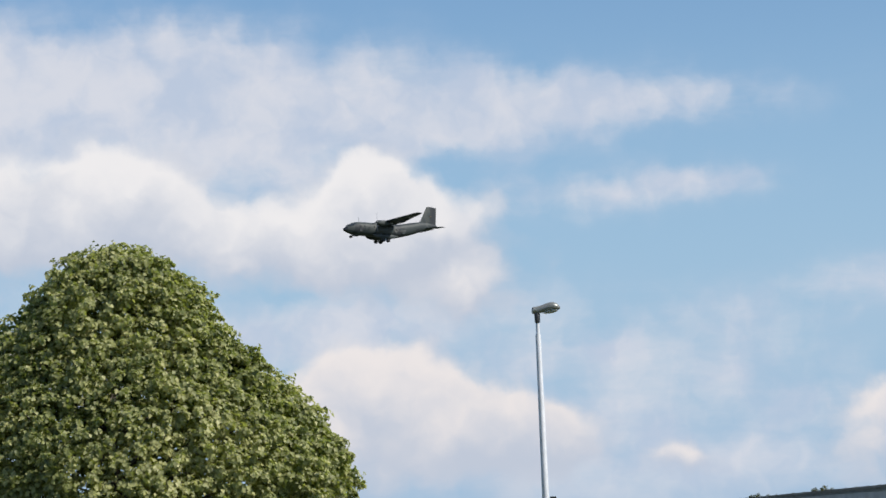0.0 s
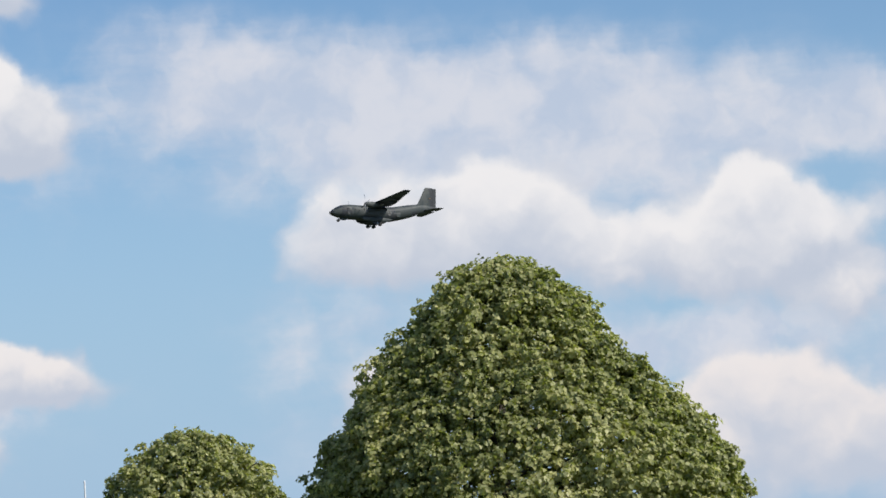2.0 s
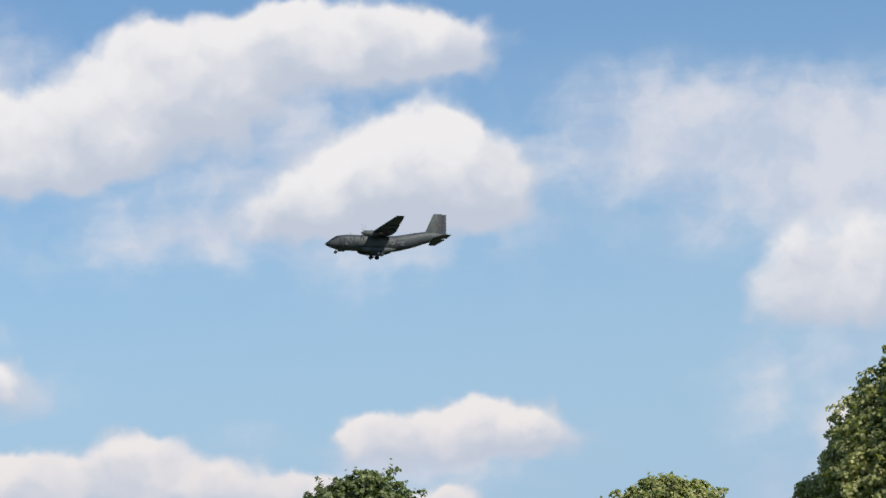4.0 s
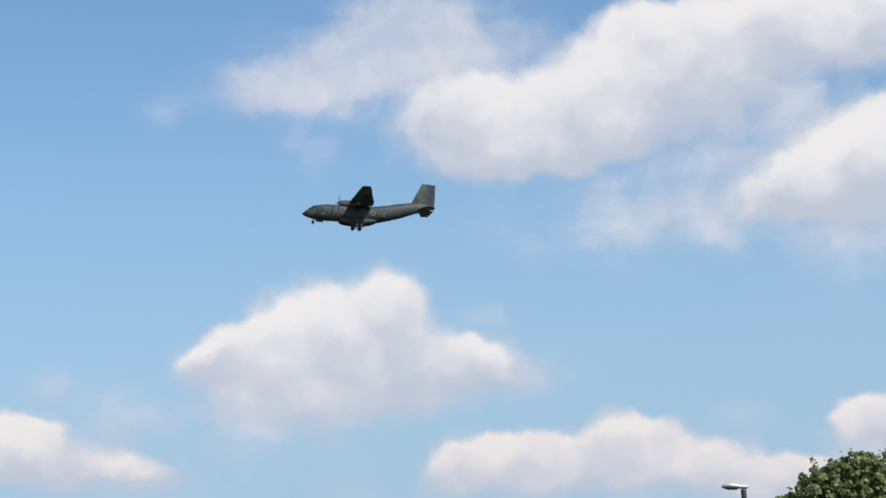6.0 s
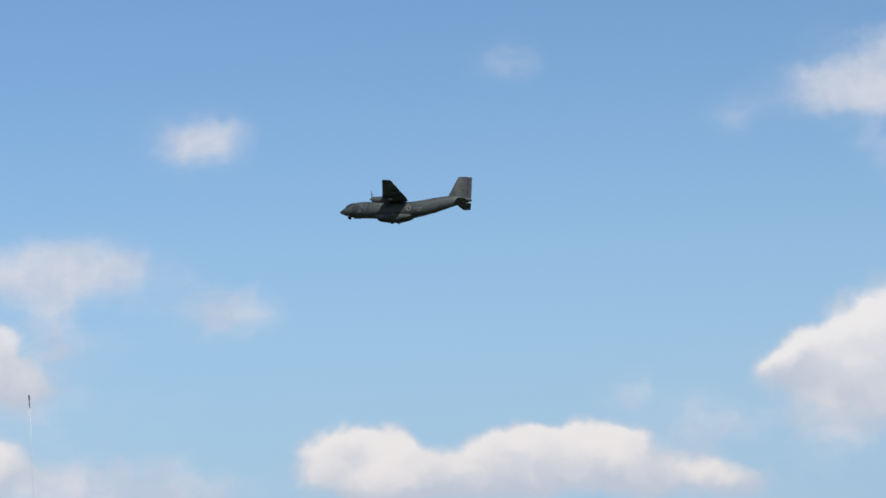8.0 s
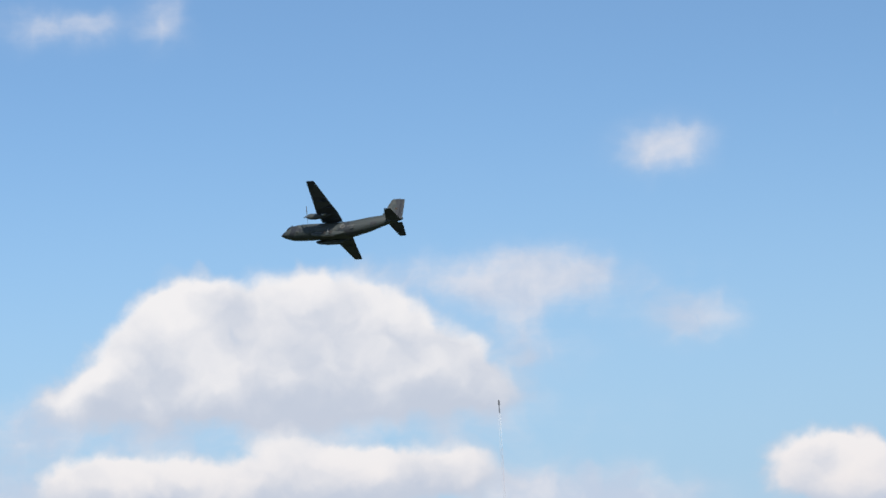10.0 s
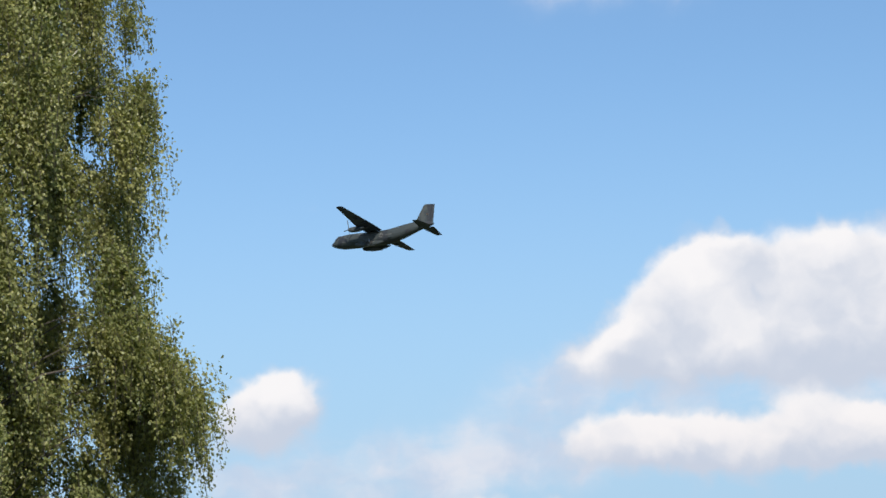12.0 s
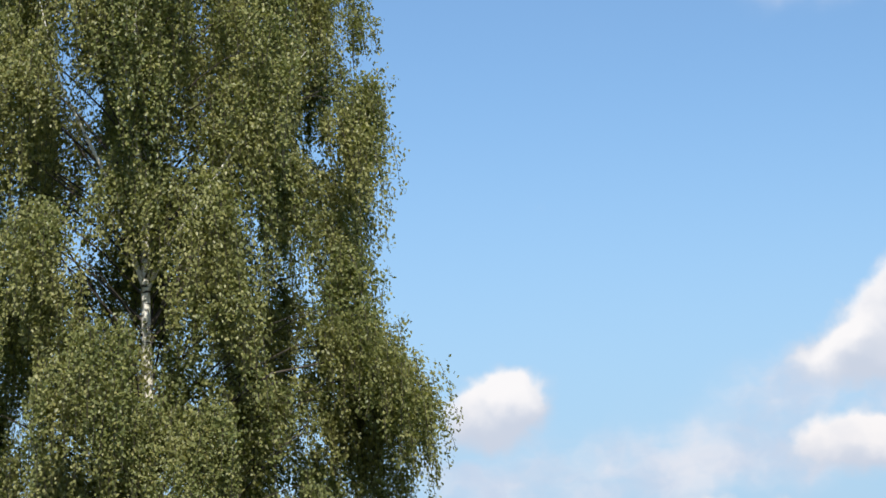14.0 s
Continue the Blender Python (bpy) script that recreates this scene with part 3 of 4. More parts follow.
def build_gear():
    out = []
    for side in (1, -1):
        leg = part("main_gear", tube([(0, 0, 0.9), (0, 0, -0.2)], [0.14, 0.14]), STEEL, AIRCRAFT, "lowered main wheels on steel legs", smooth=50)
        part("beam", box(-0.95, 0.95, -0.1, 0.1, -0.3, -0.12, 0.03), STEEL, leg)
        for x in (-0.83, 0.83):
            for dy in (-0.28, 0.28):
                wheel(leg, x, dy, -0.3, 0.5, 0.36)
        out.append((leg, Vector((-13.4, side * 2.15, -0.95)) - HUB, "main"))
    leg = part("nose_gear", tube([(0, 0, 0), (0.05, 0, -0.9)], [0.1, 0.09]), STEEL, AIRCRAFT, "lowered twin nose wheels", smooth=50)
    for dy in (-0.24, 0.24):
        wheel(leg, 0.05, dy, -0.72, 0.4, 0.28)
    out.append((leg, Vector((-2.75, 0, 0.05)) - HUB, "nose"))
    for side in (1, -1):
        door = part("gear_door", box(-0.9, 0.9, -0.02, 0.02, -0.42, 0.0, 0.01), CAMO, AIRCRAFT, "open nose wheel door")
        out.append((door, Vector((-4.3, side * 0.5, 0.02)) - HUB, "door"))
    return out


GEAR = build_gear()


# ---- street lamps, mast, building ----
def build_street_lamp(x, y, top, reach, metal, label, spin, bowl=None):
    """A post-top lamp: its head points along +x before the turn."""
    lamp = thing("street_lamp", pose(x, y, 0, 0, 0, spin), label, "street lamp", "street lamps")
    part("pole", tube([(0, 0, 0), (0, 0, 1.0), (0, 0, 1.05), (0, 0, top - 0.62), (0, 0, top - 0.58), (0, 0, top - 0.3)],
                      [0.096, 0.094, 0.085, 0.060, 0.042, 0.040], 16), GALV, lamp, "pale painted steel pole", smooth=40)
    part("base_plate", tube([(0, 0, 0.0), (0, 0, 0.03)], [0.16, 0.16], 16), GALV, lamp)
    part("access_door", box(-0.04, 0.04, -0.094, -0.082, 0.5, 0.85, 0.004), GALV, lamp)
    part("collar", tube([(0, 0, top - 0.34), (0, 0, top - 0.32), (0, 0, top - 0.14), (0, 0, top - 0.12)], [0.055, 0.062, 0.066, 0.06], 14), COLLAR, lamp, "black clamp collar", smooth=40)
    flat_ = 0.68 if bowl else 1.0
    sh = ((-0.13, 0.0, 0.05, 0.04), (-0.11, 0.0, 0.075, 0.075), (0.0, 0.005, 0.085, 0.085), (0.12, 0.03, 0.095, 0.085), (0.25, 0.06, 0.13, 0.10), (0.38, 0.075, 0.15, 0.105), (0.48, 0.07, 0.135, 0.085), (0.55, 0.05, 0.09, 0.05), (0.58, 0.04, 0.03, 0.02))
    head = part("lamp_head", loft([oval(a * reach / 0.71, 0, top - 0.06 + b * flat_, ry, rz * flat_, 18, 2.2) for a, b, ry, rz in sh]), metal, lamp, smooth=45)
    part("lamp_bowl", loft([oval(a * reach / 0.71, 0, top - 0.06 + b * flat_, ry, rz * flat_, 16, 2.2) for a, b, ry, rz in ((0.14, -0.03, 0.04, 0.03), (0.2, -0.035, 0.085, 0.05), (0.36, -0.01, 0.11, 0.07), (0.48, 0.0, 0.09, 0.05), (0.53, 0.01, 0.03, 0.02))]), bowl or BOWL, head, "shallow domed lamp cover", smooth=45)
    return lamp


LAMP = build_street_lamp(2.07, 63.97, 6.5, 0.65, HOUSING, "tall pale street lamp pole with a grey teardrop head", 2)
part("sign_back", box(0.1, 0.24, -0.02, 0.02, 1.6, 2.22, 0.008), COLLAR, LAMP, "grey back of a small sign")
build_street_lamp(-24.20, 61.40, 4.93, 0.62, SILVER, "shorter street lamp with a silver oval head", 206, COLLAR)


def build_mast():
    mast = thing("radio_mast", pose(-886.2, 809.2, 0), "distant slender red and white lattice radio mast", "mast")
    for i in range(9):
        z0, z1 = i * 14.2, i * 14.2 + 14.2
        mat = MASTWHITE if i % 3 == 2 else MASTRED
        sec = part("mast_section", tube([(0.55, 0, z0), (0.55, 0, z1)], [0.036, 0.036], 5), mat, mast)
        for k in (1, 2):
            a = k * 2.0944
            p = Vector((0.55 * math.cos(a), 0.55 * math.sin(a), 0))
            part("mast_leg", tube([p + Vector((0, 0, z0)), p + Vector((0, 0, z1))], [0.036, 0.036], 5), mat, sec)
        zig = []
        for j in range(11):
            a = (j % 3) * 2.0944
            zig.append((0.55 * math.cos(a), 0.55 * math.sin(a), z0 + (z1 - z0) * j / 10))
        part("lattice", tube(zig, [0.022] * 11, 4), mat, sec)
    part("aerial", tube([(0, 0, 127.8), (0, 0, 131.3), (0, 0, 131.4), (0, 0, 133.4)], [0.2, 0.2, 0.34, 0.32], 8), COLLAR, mast, "dark aerial on the tip")


build_mast()


def build_slim_pole():
    pole = thing("slim_pole", pose(-23.70, 86.82, 0), "slender white pole beyond the trees", "pole")
    part("shaft", tube([(0, 0, 0), (0, 0, 2.5), (0, 0, 4.61 - 0.04)], [0.045, 0.038, 0.026], 10), WHITEPOLE, pole, smooth=50)
    part("cap", tube([(0, 0, 4.61 - 0.05), (0, 0, 4.61 - 0.02), (0, 0, 4.61)], [0.034, 0.034, 0.012], 10), WHITEPOLE, pole)
    part("foot_plate", tube([(0, 0, 0), (0, 0, 0.03)], [0.11, 0.11], 12), GALV, pole)


build_slim_pole()


def build_low_building():
    house = thing("flat_roofed_building", pose(25.4, 160, 0), "long low building with a dark weedy roof edge", "building")
    part("wall", box(0.05, 18, 0.1, 95, 0, 2.655), RENDER, house, "pale rendered wall")
    part("roof", box(0.0, 18.2, 0.0, 95.2, 2.66, 2.9), GRAVEL, house, "gravelled flat roof")
    part("roof_edge", box(-0.12, -0.004, -0.1, 95.3, 2.80, 3.0, 0.02), FASCIA, house, "dark roof fascia")
    part("roof_edge", box(-0.12, 18.2, -0.22, -0.104, 2.80, 3.0, 0.02), FASCIA, house, "dark roof fascia")
    return house


build_low_building()


# ---- trees ----
def leaf_mesh(name, spots, normals, tips, length, width, mat, parent, label, fold=0.25):
    """Many separate leaves: kite-shaped blades, slightly folded along the midrib."""
    n = len(spots)
    normals = normals / np.linalg.norm(normals, axis=1, keepdims=True)
    tips = tips - (tips * normals).sum(1, keepdims=True) * normals
    tips = tips / (np.linalg.norm(tips, axis=1, keepdims=True) + 1e-9)
    side = np.cross(normals, tips)
    L, Wd = length[:, None], width[:, None]
    v = np.empty((n, 4, 3))
    v[:, 0] = spots - tips * L * 0.5
    v[:, 1] = spots + side * Wd * 0.5 + normals * Wd * fold - tips * L * 0.08
    v[:, 2] = spots + tips * L * 0.5
    v[:, 3] = spots - side * Wd * 0.5 + normals * Wd * fold - tips * L * 0.08
    me = bpy.data.meshes.new(name)
    idx = np.arange(n * 4).reshape(n, 4)
    tri = np.concatenate([idx[:, [0, 1, 2]], idx[:, [0, 2, 3]]], 1).reshape(-1, 3)
    me.vertices.add(n * 4)
    me.vertices.foreach_set("co", v.ravel())
    me.loops.add(n * 6)
    me.loops.foreach_set("vertex_index", tri.ravel().astype(np.int32))
    me.polygons.add(n * 2)
    me.polygons.foreach_set("loop_start", np.arange(0, n * 6, 3, dtype=np.int32))
    me.update(calc_edges=True)
    me.materials.append(mat)
    ob = new(name, me)
    ob.parent = parent
    return tagged(ob, label)


def unit(rng, n):
    v = rng.normal(size=(n, 3))
    return v / np.linalg.norm(v, axis=1, keepdims=True)


def build_leafy_tree(name, at, height, profile, shift, spacing, size, mat, label, seed, lift=0.0, lumps=()):
    """A dense crown of overlapping sprays that droop outwards in tiers, on a forked trunk.
    profile: (z, radius); shift: sideways drift of the outline with height; lumps: side boughs (x, y, z, r)."""
    rng = np.random.default_rng(seed)
    tree = thing(name, at, label, "tree", "trees along the road")
    zs, rs = np.array([p[0] for p in profile]), np.array([p[1] for p in profile])
    trunk_top = height * 0.8
    pts = [(0.0, 0.0, 0.0), (0.02, 0.01, 0.5), (0.03, -0.04, height * 0.25), (-0.04, 0.05, height * 0.45), (0.05, 0.0, trunk_top)]
    part("trunk", tube(pts, [0.26, 0.19, 0.16, 0.11, 0.03], 10), BARK, tree, "grey-brown bark", smooth=60)
    for k in range(22):
        z = height * rng.uniform(0.2, 0.62)
        a = k * 2.4 + rng.uniform(-0.3, 0.3)
        r = np.interp(z + 0.8, zs, rs) * 0.86
        part("limb", tube([(0, 0, z), (math.cos(a) * r * 0.4, math.sin(a) * r * 0.4, z + 0.45), (math.cos(a) * r, math.sin(a) * r, z + 1.0 + 0.1 * r)], [0.07, 0.045, 0.012], 6), BARK, tree)
    # spray roots spread evenly over the outline, in shells from the outside inwards
    c, out = [], []
    slope = np.gradient(rs, zs)
    for deep, gap in ((0.0, 1.0), (0.26, 1.0), (0.6, 1.2), (1.2, 1.9)):
        step = spacing * gap
        z, twist = zs[0], 0.0
        while z < zs[-1]:
            r = np.interp(z, zs, rs) - deep
            tilt = math.atan2(1.0, abs(np.interp(z, zs, slope)) + 1e-3)
            if r > 0.05:
                n = max(3, int(2 * math.pi * r / step))
                a = twist + (np.arange(n) + rng.uniform(-0.42, 0.42, n)) * 2 * math.pi / n
                zz = z + rng.uniform(-0.5, 0.5, n) * step
                # boughs stand out from the hollows between them
                swell = 0.10 * np.sin(a * 5 + zz * 2.3 + seed) + 0.12 * np.sin(a * 13 - zz * 5.1) * np.sin(zz * 7.0 + a * 3) + np.clip(rng.normal(size=n), -2, 1) * 0.19
                rr = r + swell - 0.26
                c.append(np.stack([rr * np.cos(a) + np.interp(zz, zs, np.array(shift)), rr * np.sin(a), zz], 1))
                out.append(np.stack([np.cos(a) * math.sin(tilt), np.sin(a) * math.sin(tilt), np.full(n, math.cos(tilt))], 1))
            twist += 2.4
            z += step * max(0.35, math.sin(tilt))
    for x, y, z, r in lumps:
        m = int(150 * r * r) + 14
        u = unit(rng, m)
        c.append(u * (r * rng.uniform(0.6, 1.0, (m, 1))) + np.array([x, y, z]))
        out.append(u)
    c, out = np.concatenate(c), np.concatenate(out)
    # each spray is a tuft: leaves over a small drooping dome
    n, per = len(c), 32
    who = np.repeat(np.arange(n), per)
    m = len(who)
    level = out * np.array([1, 1, 0.0])
    level /= np.linalg.norm(level, axis=1, keepdims=True) + 1e-6
    flank = np.stack([-level[:, 1], level[:, 0], np.zeros(n)], 1)
    along = level + flank * rng.normal(size=(n, 1)) * 0.7 + np.array([0, 0, -0.30 + 1.8 * lift]) + out * 0.3
    along /= np.linalg.norm(along, axis=1, keepdims=True)
    ball = unit(rng, m)
    ball += out[who] * 0.35 + np.array([0, 0, 0.25])
    ball /= np.linalg.norm(ball, axis=1, keepdims=True)
    reach = rng.uniform(0.09, 0.17, (n, 1))[who]
    u = rng.uniform(-1.0, 1.5, (m, 1))
    spots = c[who] + ball * reach * rng.uniform(0.45, 1.0, (m, 1)) * (1.1 - 0.3 * u) + along[who] * u * reach * 1.1
    normals = ball * 0.8 + out[who] * 0.25 + np.array([0, 0, 0.2]) + rng.normal(size=(m, 3)) * 0.36
    tips = along[who] * 0.6 + np.array([0, 0, -0.5 + 1.6 * lift]) + rng.normal(size=(m, 3)) * 0.45
    # short leading shoots that break the outline
    lead = rng.choice(n, n // 9, replace=False)
    sw = np.repeat(lead, 6)
    rise = np.tile(np.linspace(0.06, 0.30, 6), len(lead))[:, None]
    sdir = out[sw] * 0.5 + np.array([0, 0, 0.55 + lift])
    spots = np.concatenate([spots, c[sw] + sdir * rise + rng.normal(size=(len(sw), 3)) * 0.03])
    normals = np.concatenate([normals, unit(rng, len(sw)) * 0.6 + out[sw]])
    tips = np.concatenate([tips, sdir * 0.4 + rng.normal(size=(len(sw), 3)) * 0.6])
    size_ = size * rng.uniform(0.7, 1.25, len(spots))
    leaf_mesh("crown", spots, normals, tips, size_, size_ * 0.88, mat, tree, "dense small rounded leaves")
    return tree


LIME_PROFILE = ((1.4, 3.4), (2.0, 4.4), (2.86, 4.65), (3.48, 4.35), (4.43, 3.68), (5.5, 2.8), (6.2, 2.3), (6.7, 1.9), (7.15, 1.5), (7.45, 1.15), (7.68, 0.7))
build_leafy_tree("lime_tree", pose(-7.1, 59.58, 0), 7.95, LIME_PROFILE, [0.45, 0.45, 0.45, 0.38, 0.28, 0.0, 0.10, 0.22, 0.22, 0.18, 0.15], 0.29, 0.11, LIME,
                 "broad rounded lime tree in full green summer leaf", 3,
                 lumps=((2.8, -0.8, 5.0, 0.5), (3.95, -0.6, 3.85, 0.5), (4.5, -0.4, 3.2, 0.45), (-3.3, -0.7, 3.9, 0.4)))
build_leafy_tree("lime_tree", pose(-17.7, 75.97, 0), 5.3, ((0.9, 1.9), (1.6, 2.8), (2.4, 3.0), (3.1, 2.8), (3.55, 2.55), (4.33, 2.0), (4.8, 1.45), (5.1, 0.95), (5.27, 0.45)), [0.0] * 9, 0.33, 0.12, LIME,
                 "smaller round-topped lime tree in green leaf", 8)
build_leafy_tree("street_tree", pose(-22.95, 66.1, 0), 5.75, ((1.2, 1.6), (2.2, 2.3), (3.2, 2.3), (4.2, 2.0), (4.8, 1.6), (5.25, 1.05), (5.6, 0.4)), [0.0, 0, 0, -0.1, -0.2, -0.15, 0.1], 0.30, 0.11, SHRUB,
                 "dark green street tree with stiff upright shoots", 12, lift=0.3)


def curve_at(p, u):
    return (1 - u) ** 3 * p[0] + 3 * u * (1 - u) ** 2 * p[1] + 3 * u * u * (1 - u) * p[2] + u ** 3 * p[3]


def build_birch(at, label, seed):
    """A weeping birch: arching limbs, from which curtains of hanging twigs fall with gaps between them."""
    rng = np.random.default_rng(seed)
    tree = thing("birch_tree", at, label, "tree")
    H = 18.3
    line = [(0, 0, 0), (0.08, 0.03, 2), (0.0, 0.06, 5), (0.04, 0.02, 8), (0.0, 0.05, 10.5), (0.1, 0.0, 13), (0.05, 0.1, H - 0.4)]
    part("trunk", tube(line, [0.20, 0.17, 0.13, 0.09, 0.065, 0.042, 0.014], 12), BIRCHBARK, tree, "white birch bark with black bands", smooth=60)
    near, right = np.array([0.94, -0.34, 0.0]), np.array([0.34, 0.94, 0.0])
    # forks of pale bark that climb beside the trunk
    for bark, rows in zip((BIRCHBARK, BIRCHBARK, BIRCHBARK, TWIG), (((0, 0, 9.2), (-0.3, 0.3, 10.1), (-0.68, 0.6, 11.2), (-1.4, 0.9, 12.7), (-1.75, 1.0, 14.2)), ((0, 0, 9.0), (0.45, 0.3, 9.9), (0.9, 0.7, 10.4), (1.7, 1.0, 11.6), (2.9, 1.5, 13.1)),
                 ((0, 0, 11.0), (-0.1, 0.4, 12.4), (-0.05, 0.6, 14.6), (0.2, 0.7, 16.5)), ((0, 0, 5.6), (0.8, 0.4, 6.6), (2.2, 0.8, 7.5), (3.9, 0.9, 7.8)))):
        pts = [right * a + near * b + np.array([0, 0, z]) for a, b, z in rows]
        k = len(pts)
        part("fork", tube(pts, [0.05 - 0.04 * i / (k - 1) for i in range(k)], 8), bark, tree, smooth=60)
    prof_z = np.array([2.5, 4, 5.5, 7.5, 9, 10, 12, 14, 15.5, 17.0, 18.2])
    prof_r = np.array([3.4, 4.6, 4.6, 4.4, 4.3, 4.15, 4.6, 4.7, 4.1, 2.6, 0.7])
    lean = near * -1.6  # the crown leans away from the road
    hang = []  # top of a curtain, its outward way, width, drop
    for k in range(150):
        z = 3.6 + (H - 3.8) * ((k * 0.56984029) % 1.0)
        a = 2 * math.pi * ((k * 0.75487767) % 1.0) + rng.uniform(-0.2, 0.2)
        share = rng.uniform(0.82, 1.0) if k % 5 < 4 else rng.uniform(0.5, 0.8)
        r = float(np.interp(z - 0.6, prof_z, prof_r)) * share
        w = np.array([math.cos(a), math.sin(a), 0.0])
        tip = w * r + lean * min(1.0, (z - 2.0) / 4.0) + np.array([0, 0, z])
        if 8.2 < z < 11.8 and -0.9 < tip @ right < 0.6 and tip @ near > 0:
            continue  # the trunk shows here
        flank = np.array([-w[1], w[0], 0.0])
        for _ in range(4):
            back = abs(rng.normal()) * 0.32
            q = tip - w * back + flank * rng.normal() * 0.30 + np.array([0, 0, 0.25 * back + rng.normal() * 0.3])
            hang.append((q, w, rng.uniform(0.09, 0.25), rng.uniform(0.9, 2.8)))
    # a low bough that reaches out beyond the rest
    for k in range(32):
        g = rng.normal(size=3)
        q = right * (4.08 + 0.45 * g[0]) + near * (0.2 + 0.8 * g[1]) + np.array([0, 0, 7.85 + 0.22 * g[2] - 0.30 * g[0]])
        hang.append((q, right, rng.uniform(0.12, 0.3), rng.uniform(0.8, 2.2)))
    # the inner crown
    for k in range(120):
        z = rng.uniform(3.5, 8.0) if k < 50 else rng.uniform(8.0, 17.2)
        a = rng.uniform(0, 2 * math.pi)
        w = np.array([math.cos(a), math.sin(a), 0.0])
        hang.append((w * rng.uniform(0.6, 2.6) * (1 if z < 15 else 0.5) + lean * 0.4 + np.array([0, 0, z]), w, rng.uniform(0.2, 0.4), rng.uniform(1.0, 2.0)))
    spots, tips, outs = [], [], []
    verts, faces = [], []
    for k, (q, w, wide, drop) in enumerate(hang):
        flank = np.array([-w[1], w[0], 0.0])
        if k % 5 == 0:
            reach = float(np.linalg.norm(q[:2]))
            p0 = np.array([0, 0, max(2.2, q[2] - rng.uniform(0.45, 0.95) * reach)])
            path = (p0, p0 * 0.6 + q * 0.4 + np.array([0, 0, 0.22 * reach]) + rng.normal(size=3) * 0.12, p0 * 0.15 + q * 0.85 + np.array([0, 0, 0.2 * reach]), q)
            r0 = 0.014 + 0.003 * reach
            part("limb", tube([curve_at(path, u) for u in (0, 0.2, 0.4, 0.6, 0.8, 1.0)], [r0, r0 * 0.8, r0 * 0.6, r0 * 0.42, r0 * 0.25, 0.004], 6), TWIG, tree)
        strands = 7 + int(wide * 22)
        for _ in range(strands):
            side = rng.normal() * wide
            top = q + flank * side + w * rng.normal() * 0.18 + np.array([0, 0, rng.normal() * 0.2 - 0.45 * abs(side)])
            fall = drop * rng.uniform(0.35, 1.1)
            sway = rng.normal(size=2) * 0.15 + w[:2] * 0.10
            m = int(fall * 66) + 6
            u = np.sort(rng.uniform(0, 1, m)) ** 0.9
            bow = np.stack([sway[0] * u, sway[1] * u, 0.12 * u - fall * (0.45 * u + 0.55 * u * u)], 1)
            fat = (0.105 - 0.055 * u)[:, None]
            spots.append(top + bow + rng.normal(size=(m, 3)) * fat * np.array([1, 1, 0.6]))
            tips.append(np.tile([sway[0] * 0.4, sway[1] * 0.4, -1.0], (m, 1)))
            outs.append(np.tile(w, (m, 1)))
            base = len(verts)
            for g in (0.0, 0.5, 1.0):
                p = top + np.array([sway[0] * g, sway[1] * g, 0.12 * g - fall * (0.45 * g + 0.55 * g * g)])
                verts += [p + np.array(o) for o in ((0.005, 0, 0), (-0.003, 0.004, 0), (-0.003, -0.004, 0))]
            faces += [(base + s + i, base + s + (i + 1) % 3, base + s + 3 + (i + 1) % 3, base + s + 3 + i) for s in (0, 3) for i in range(3)]
    me = bpy.data.meshes.new("twig_mass")
    me.from_pydata([tuple(v) for v in verts], [], faces)
    me.materials.append(TWIG)
    twigs = new("twig_mass", me)
    twigs.parent = tree
    tagged(twigs, "thin hanging brown twigs", kind="stuff")
    spots, tips, outs = np.concatenate(spots), np.concatenate(tips), np.concatenate(outs)
    n = len(spots)
    normals = outs * 0.6 + rng.normal(size=(n, 3)) * 0.7 + np.array([0, 0, 0.3])
    tips = tips + rng.normal(size=(n, 3)) * 0.5
    size = 0.070 * rng.uniform(0.7, 1.3, n)
    leaf_mesh("crown", spots, normals, tips, size, size * 0.72, BIRCHLEAF, tree, "small hanging yellow-green leaves", 0.15)


build_birch(pose(-47.0, 17.05, 0), "tall weeping birch with white trunk and hanging twigs", 5)


# weeds along the roof edge of the low building
def build_weeds():
    rng = np.random.default_rng(21)
    for x, y, r in ((0.05, 9, 0.12), (0.05, 14, 0.12), (0.06, 31, 0.22), (0.05, 34.5, 0.42), (0.05, 40, 0.3), (0.06, 53, 0.16), (0.05, 57, 0.14), (0.06, 64, 0.15), (0.05, 3, 0.14), (0.06, 6, 0.12), (0.05, 19, 0.16), (0.06, 24, 0.13), (0.05, 46, 0.14), (0.05, 70, 0.2), (0.05, 78, 0.35), (0.06, 83, 0.3)):
        weed = thing("roof_weed", pose(25.4 + x, 160 + y, 2.9), "small green weed growing on the roof edge", "plant", "weeds on the roof")
        n = 60
        u = unit(rng, n) * r * rng.uniform(0.3, 1.0, (n, 1)) * np.array([1, 1.4, 1.0])
        u[:, 2] = np.abs(u[:, 2]) * 1.2
        leaf_mesh("leaves", u, unit(rng, n), unit(rng, n) + np.array([0, 0, 0.8]), np.full(n, r * 0.55), np.full(n, r * 0.3), TUFT, weed, "")
        part("stem", tube([(0, 0, 0), (0.01, 0, r)], [0.02, 0.008], 5), BARK, weed)


build_weeds()


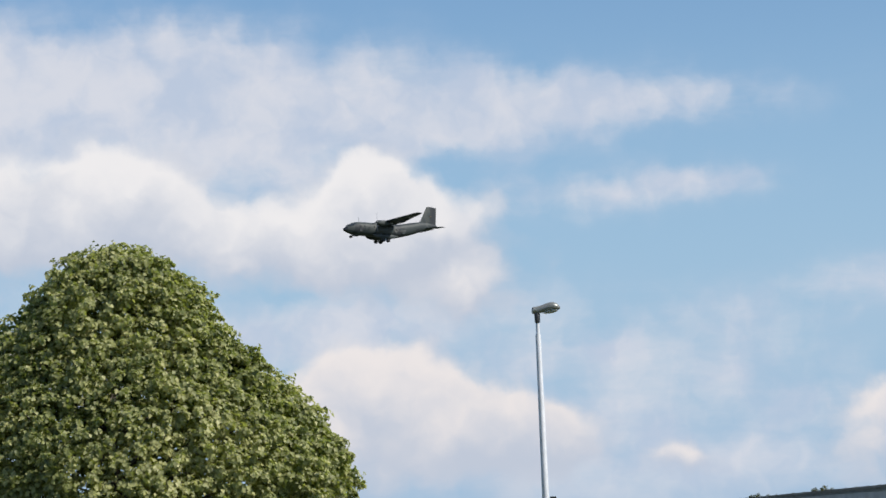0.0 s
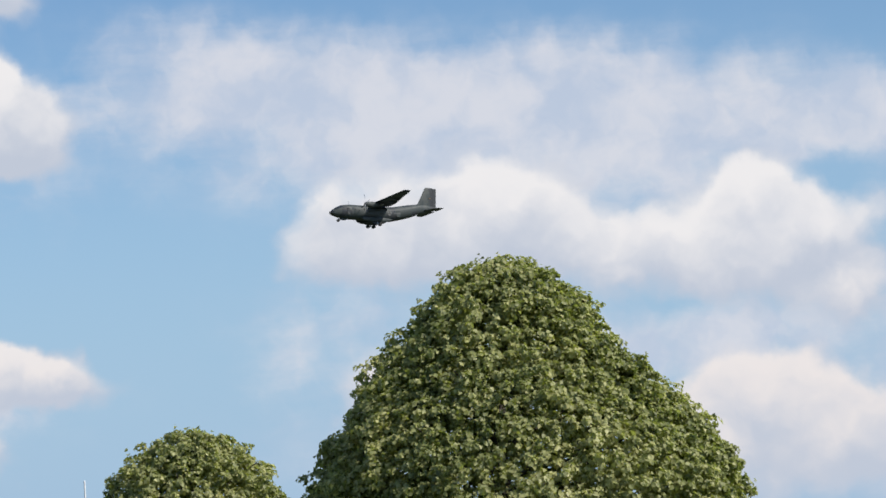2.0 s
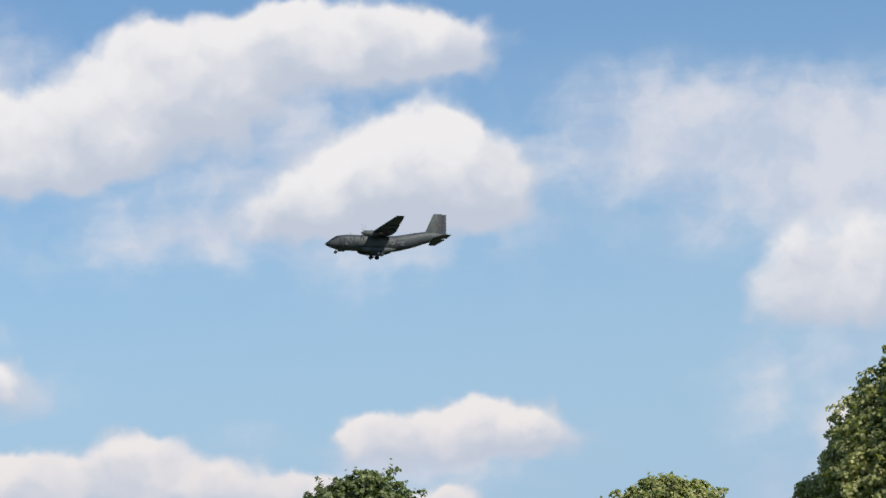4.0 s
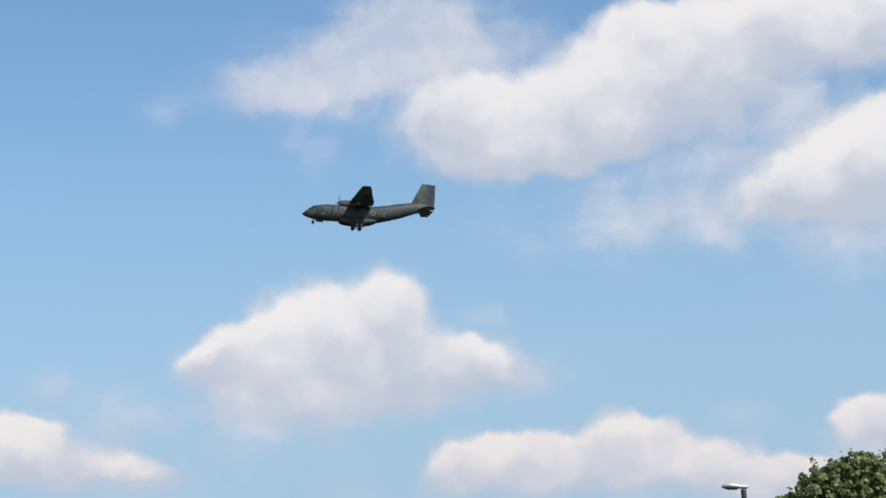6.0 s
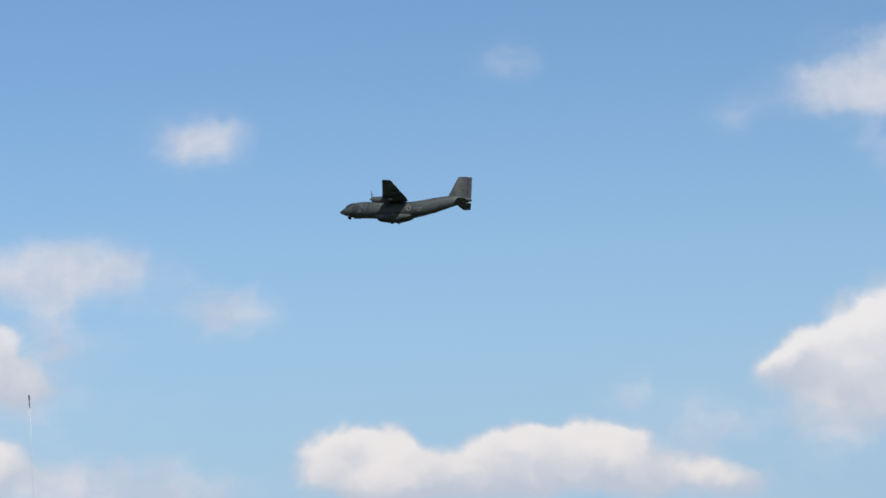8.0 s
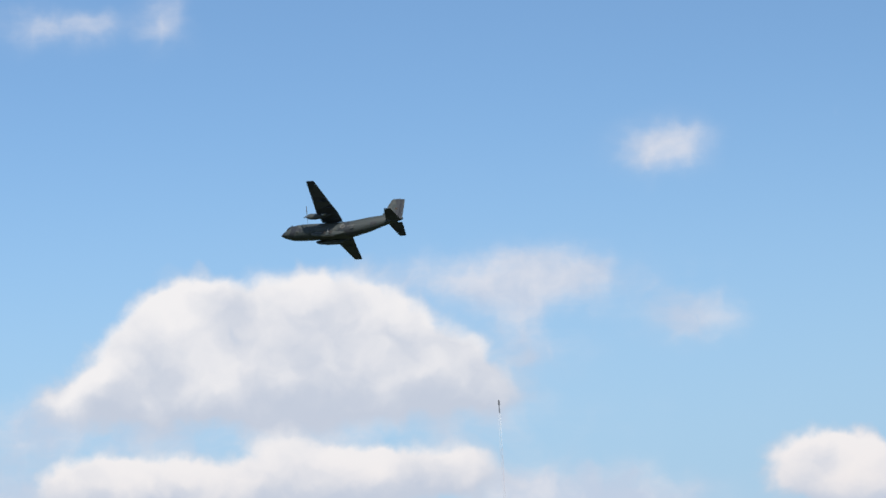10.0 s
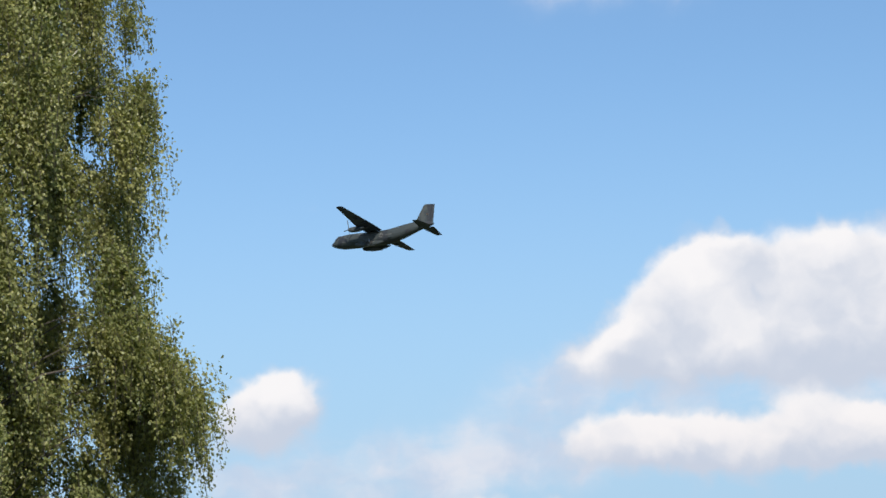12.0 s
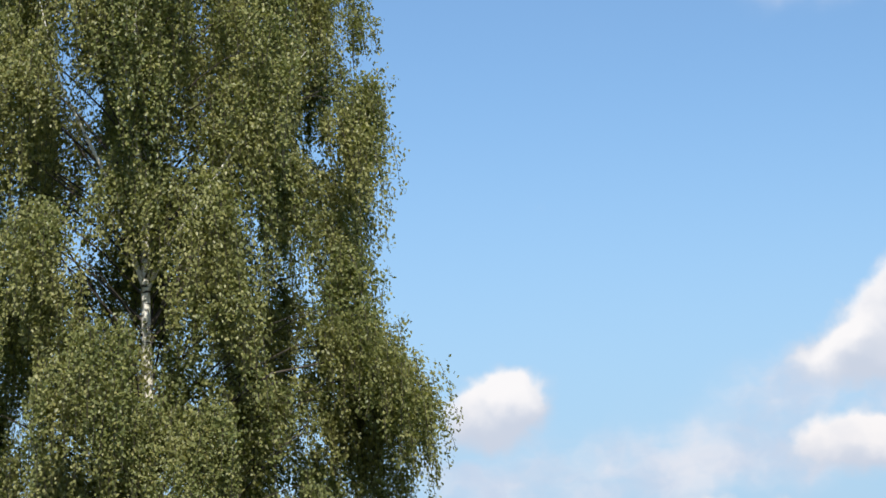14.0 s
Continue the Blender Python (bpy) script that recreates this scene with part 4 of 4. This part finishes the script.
# ---- what moves ----
def motions():
    def fly(x, y, z, heading, rise, bank):
        return pose(x, y, z, bank, -rise, heading + 90)

    walk(AIRCRAFT, [
        (0.0, fly(-17.2, 828.9, 89.8, 122.9, 3.2, 0.5)),
        (0.5, fly(-43.2, 810.4, 91.4, 122.9, 3.2, 2.0)),
        (1.5, fly(-95.1, 772.6, 94.3, 123.8, 4.0, 2.1)),
        (2.0, fly(-121.0, 753.4, 95.3, 124.5, 3.8, 2.5)),
        (3.0, fly(-173.1, 713.2, 97.9, 125.9, 3.8, 3.0)),
        (3.2, fly(-183.6, 705.0, 98.6, 125.8, 3.8, 3.0)),
        (5.3, fly(-292.7, 621.1, 103.8, 124.8, 4.7, 2.5)),
        (6.0, fly(-329.2, 594.8, 106.6, 123.9, 5.4, 2.1)),
        (6.5, fly(-355.6, 576.4, 108.7, 123.9, 6.1, 2.2)),
        (7.0, fly(-382.3, 558.3, 111.3, 123.0, 6.0, 2.0)),
        (7.5, fly(-408.9, 540.3, 114.6, 122.9, 5.6, 2.5)),
        (7.7, fly(-420.0, 532.8, 115.6, 122.8, 5.4, 2.6)),
        (9.8, fly(-537.4, 455.7, 125.1, 121.7, 2.9, 20.2)),
        (10.5, fly(-579.5, 429.9, 126.4, 120.9, 2.9, 23.3)),
        (11.0, fly(-609.5, 412.2, 127.2, 120.7, 2.9, 21.2)),
        (11.5, fly(-639.9, 394.5, 127.9, 120.7, 2.0, 16.7)),
        (12.0, fly(-670.4, 377.2, 128.1, 120.1, 1.2, 10.7)),
        (12.5, fly(-701.4, 359.4, 128.3, 119.4, 0.7, 4.3)),
        (14.0, fly(-794.4, 306.0, 129.0, 119.4, 0.7, 4.3)),
    ])
    for prop, at in PROPS:
        walk(prop, [(k / 10, Matrix.Translation(at) @ Matrix.Rotation(radians(4 + 77 * k), 4, "X")) for k in range(141)])
    for ob, at, kind in GEAR:
        up = {"main": (Vector((0, 0, 1.35)), 0), "nose": (Vector((-0.3, 0, 0.65)), 78), "door": (Vector((0, 0, 0.45)), 0)}[kind]
        rows = []
        for t, k in ((0.0, 0.0), (6.9, 0.0), (7.2, 0.02), (7.7, 0.3), (8.6, 0.92), (9.0, 1.0), (14.0, 1.0)):
            rows.append((t, Matrix.Translation(at + up[0] * k) @ Matrix.Rotation(radians(-up[1] * k), 4, "Y")))
        walk(ob, rows)


motions()
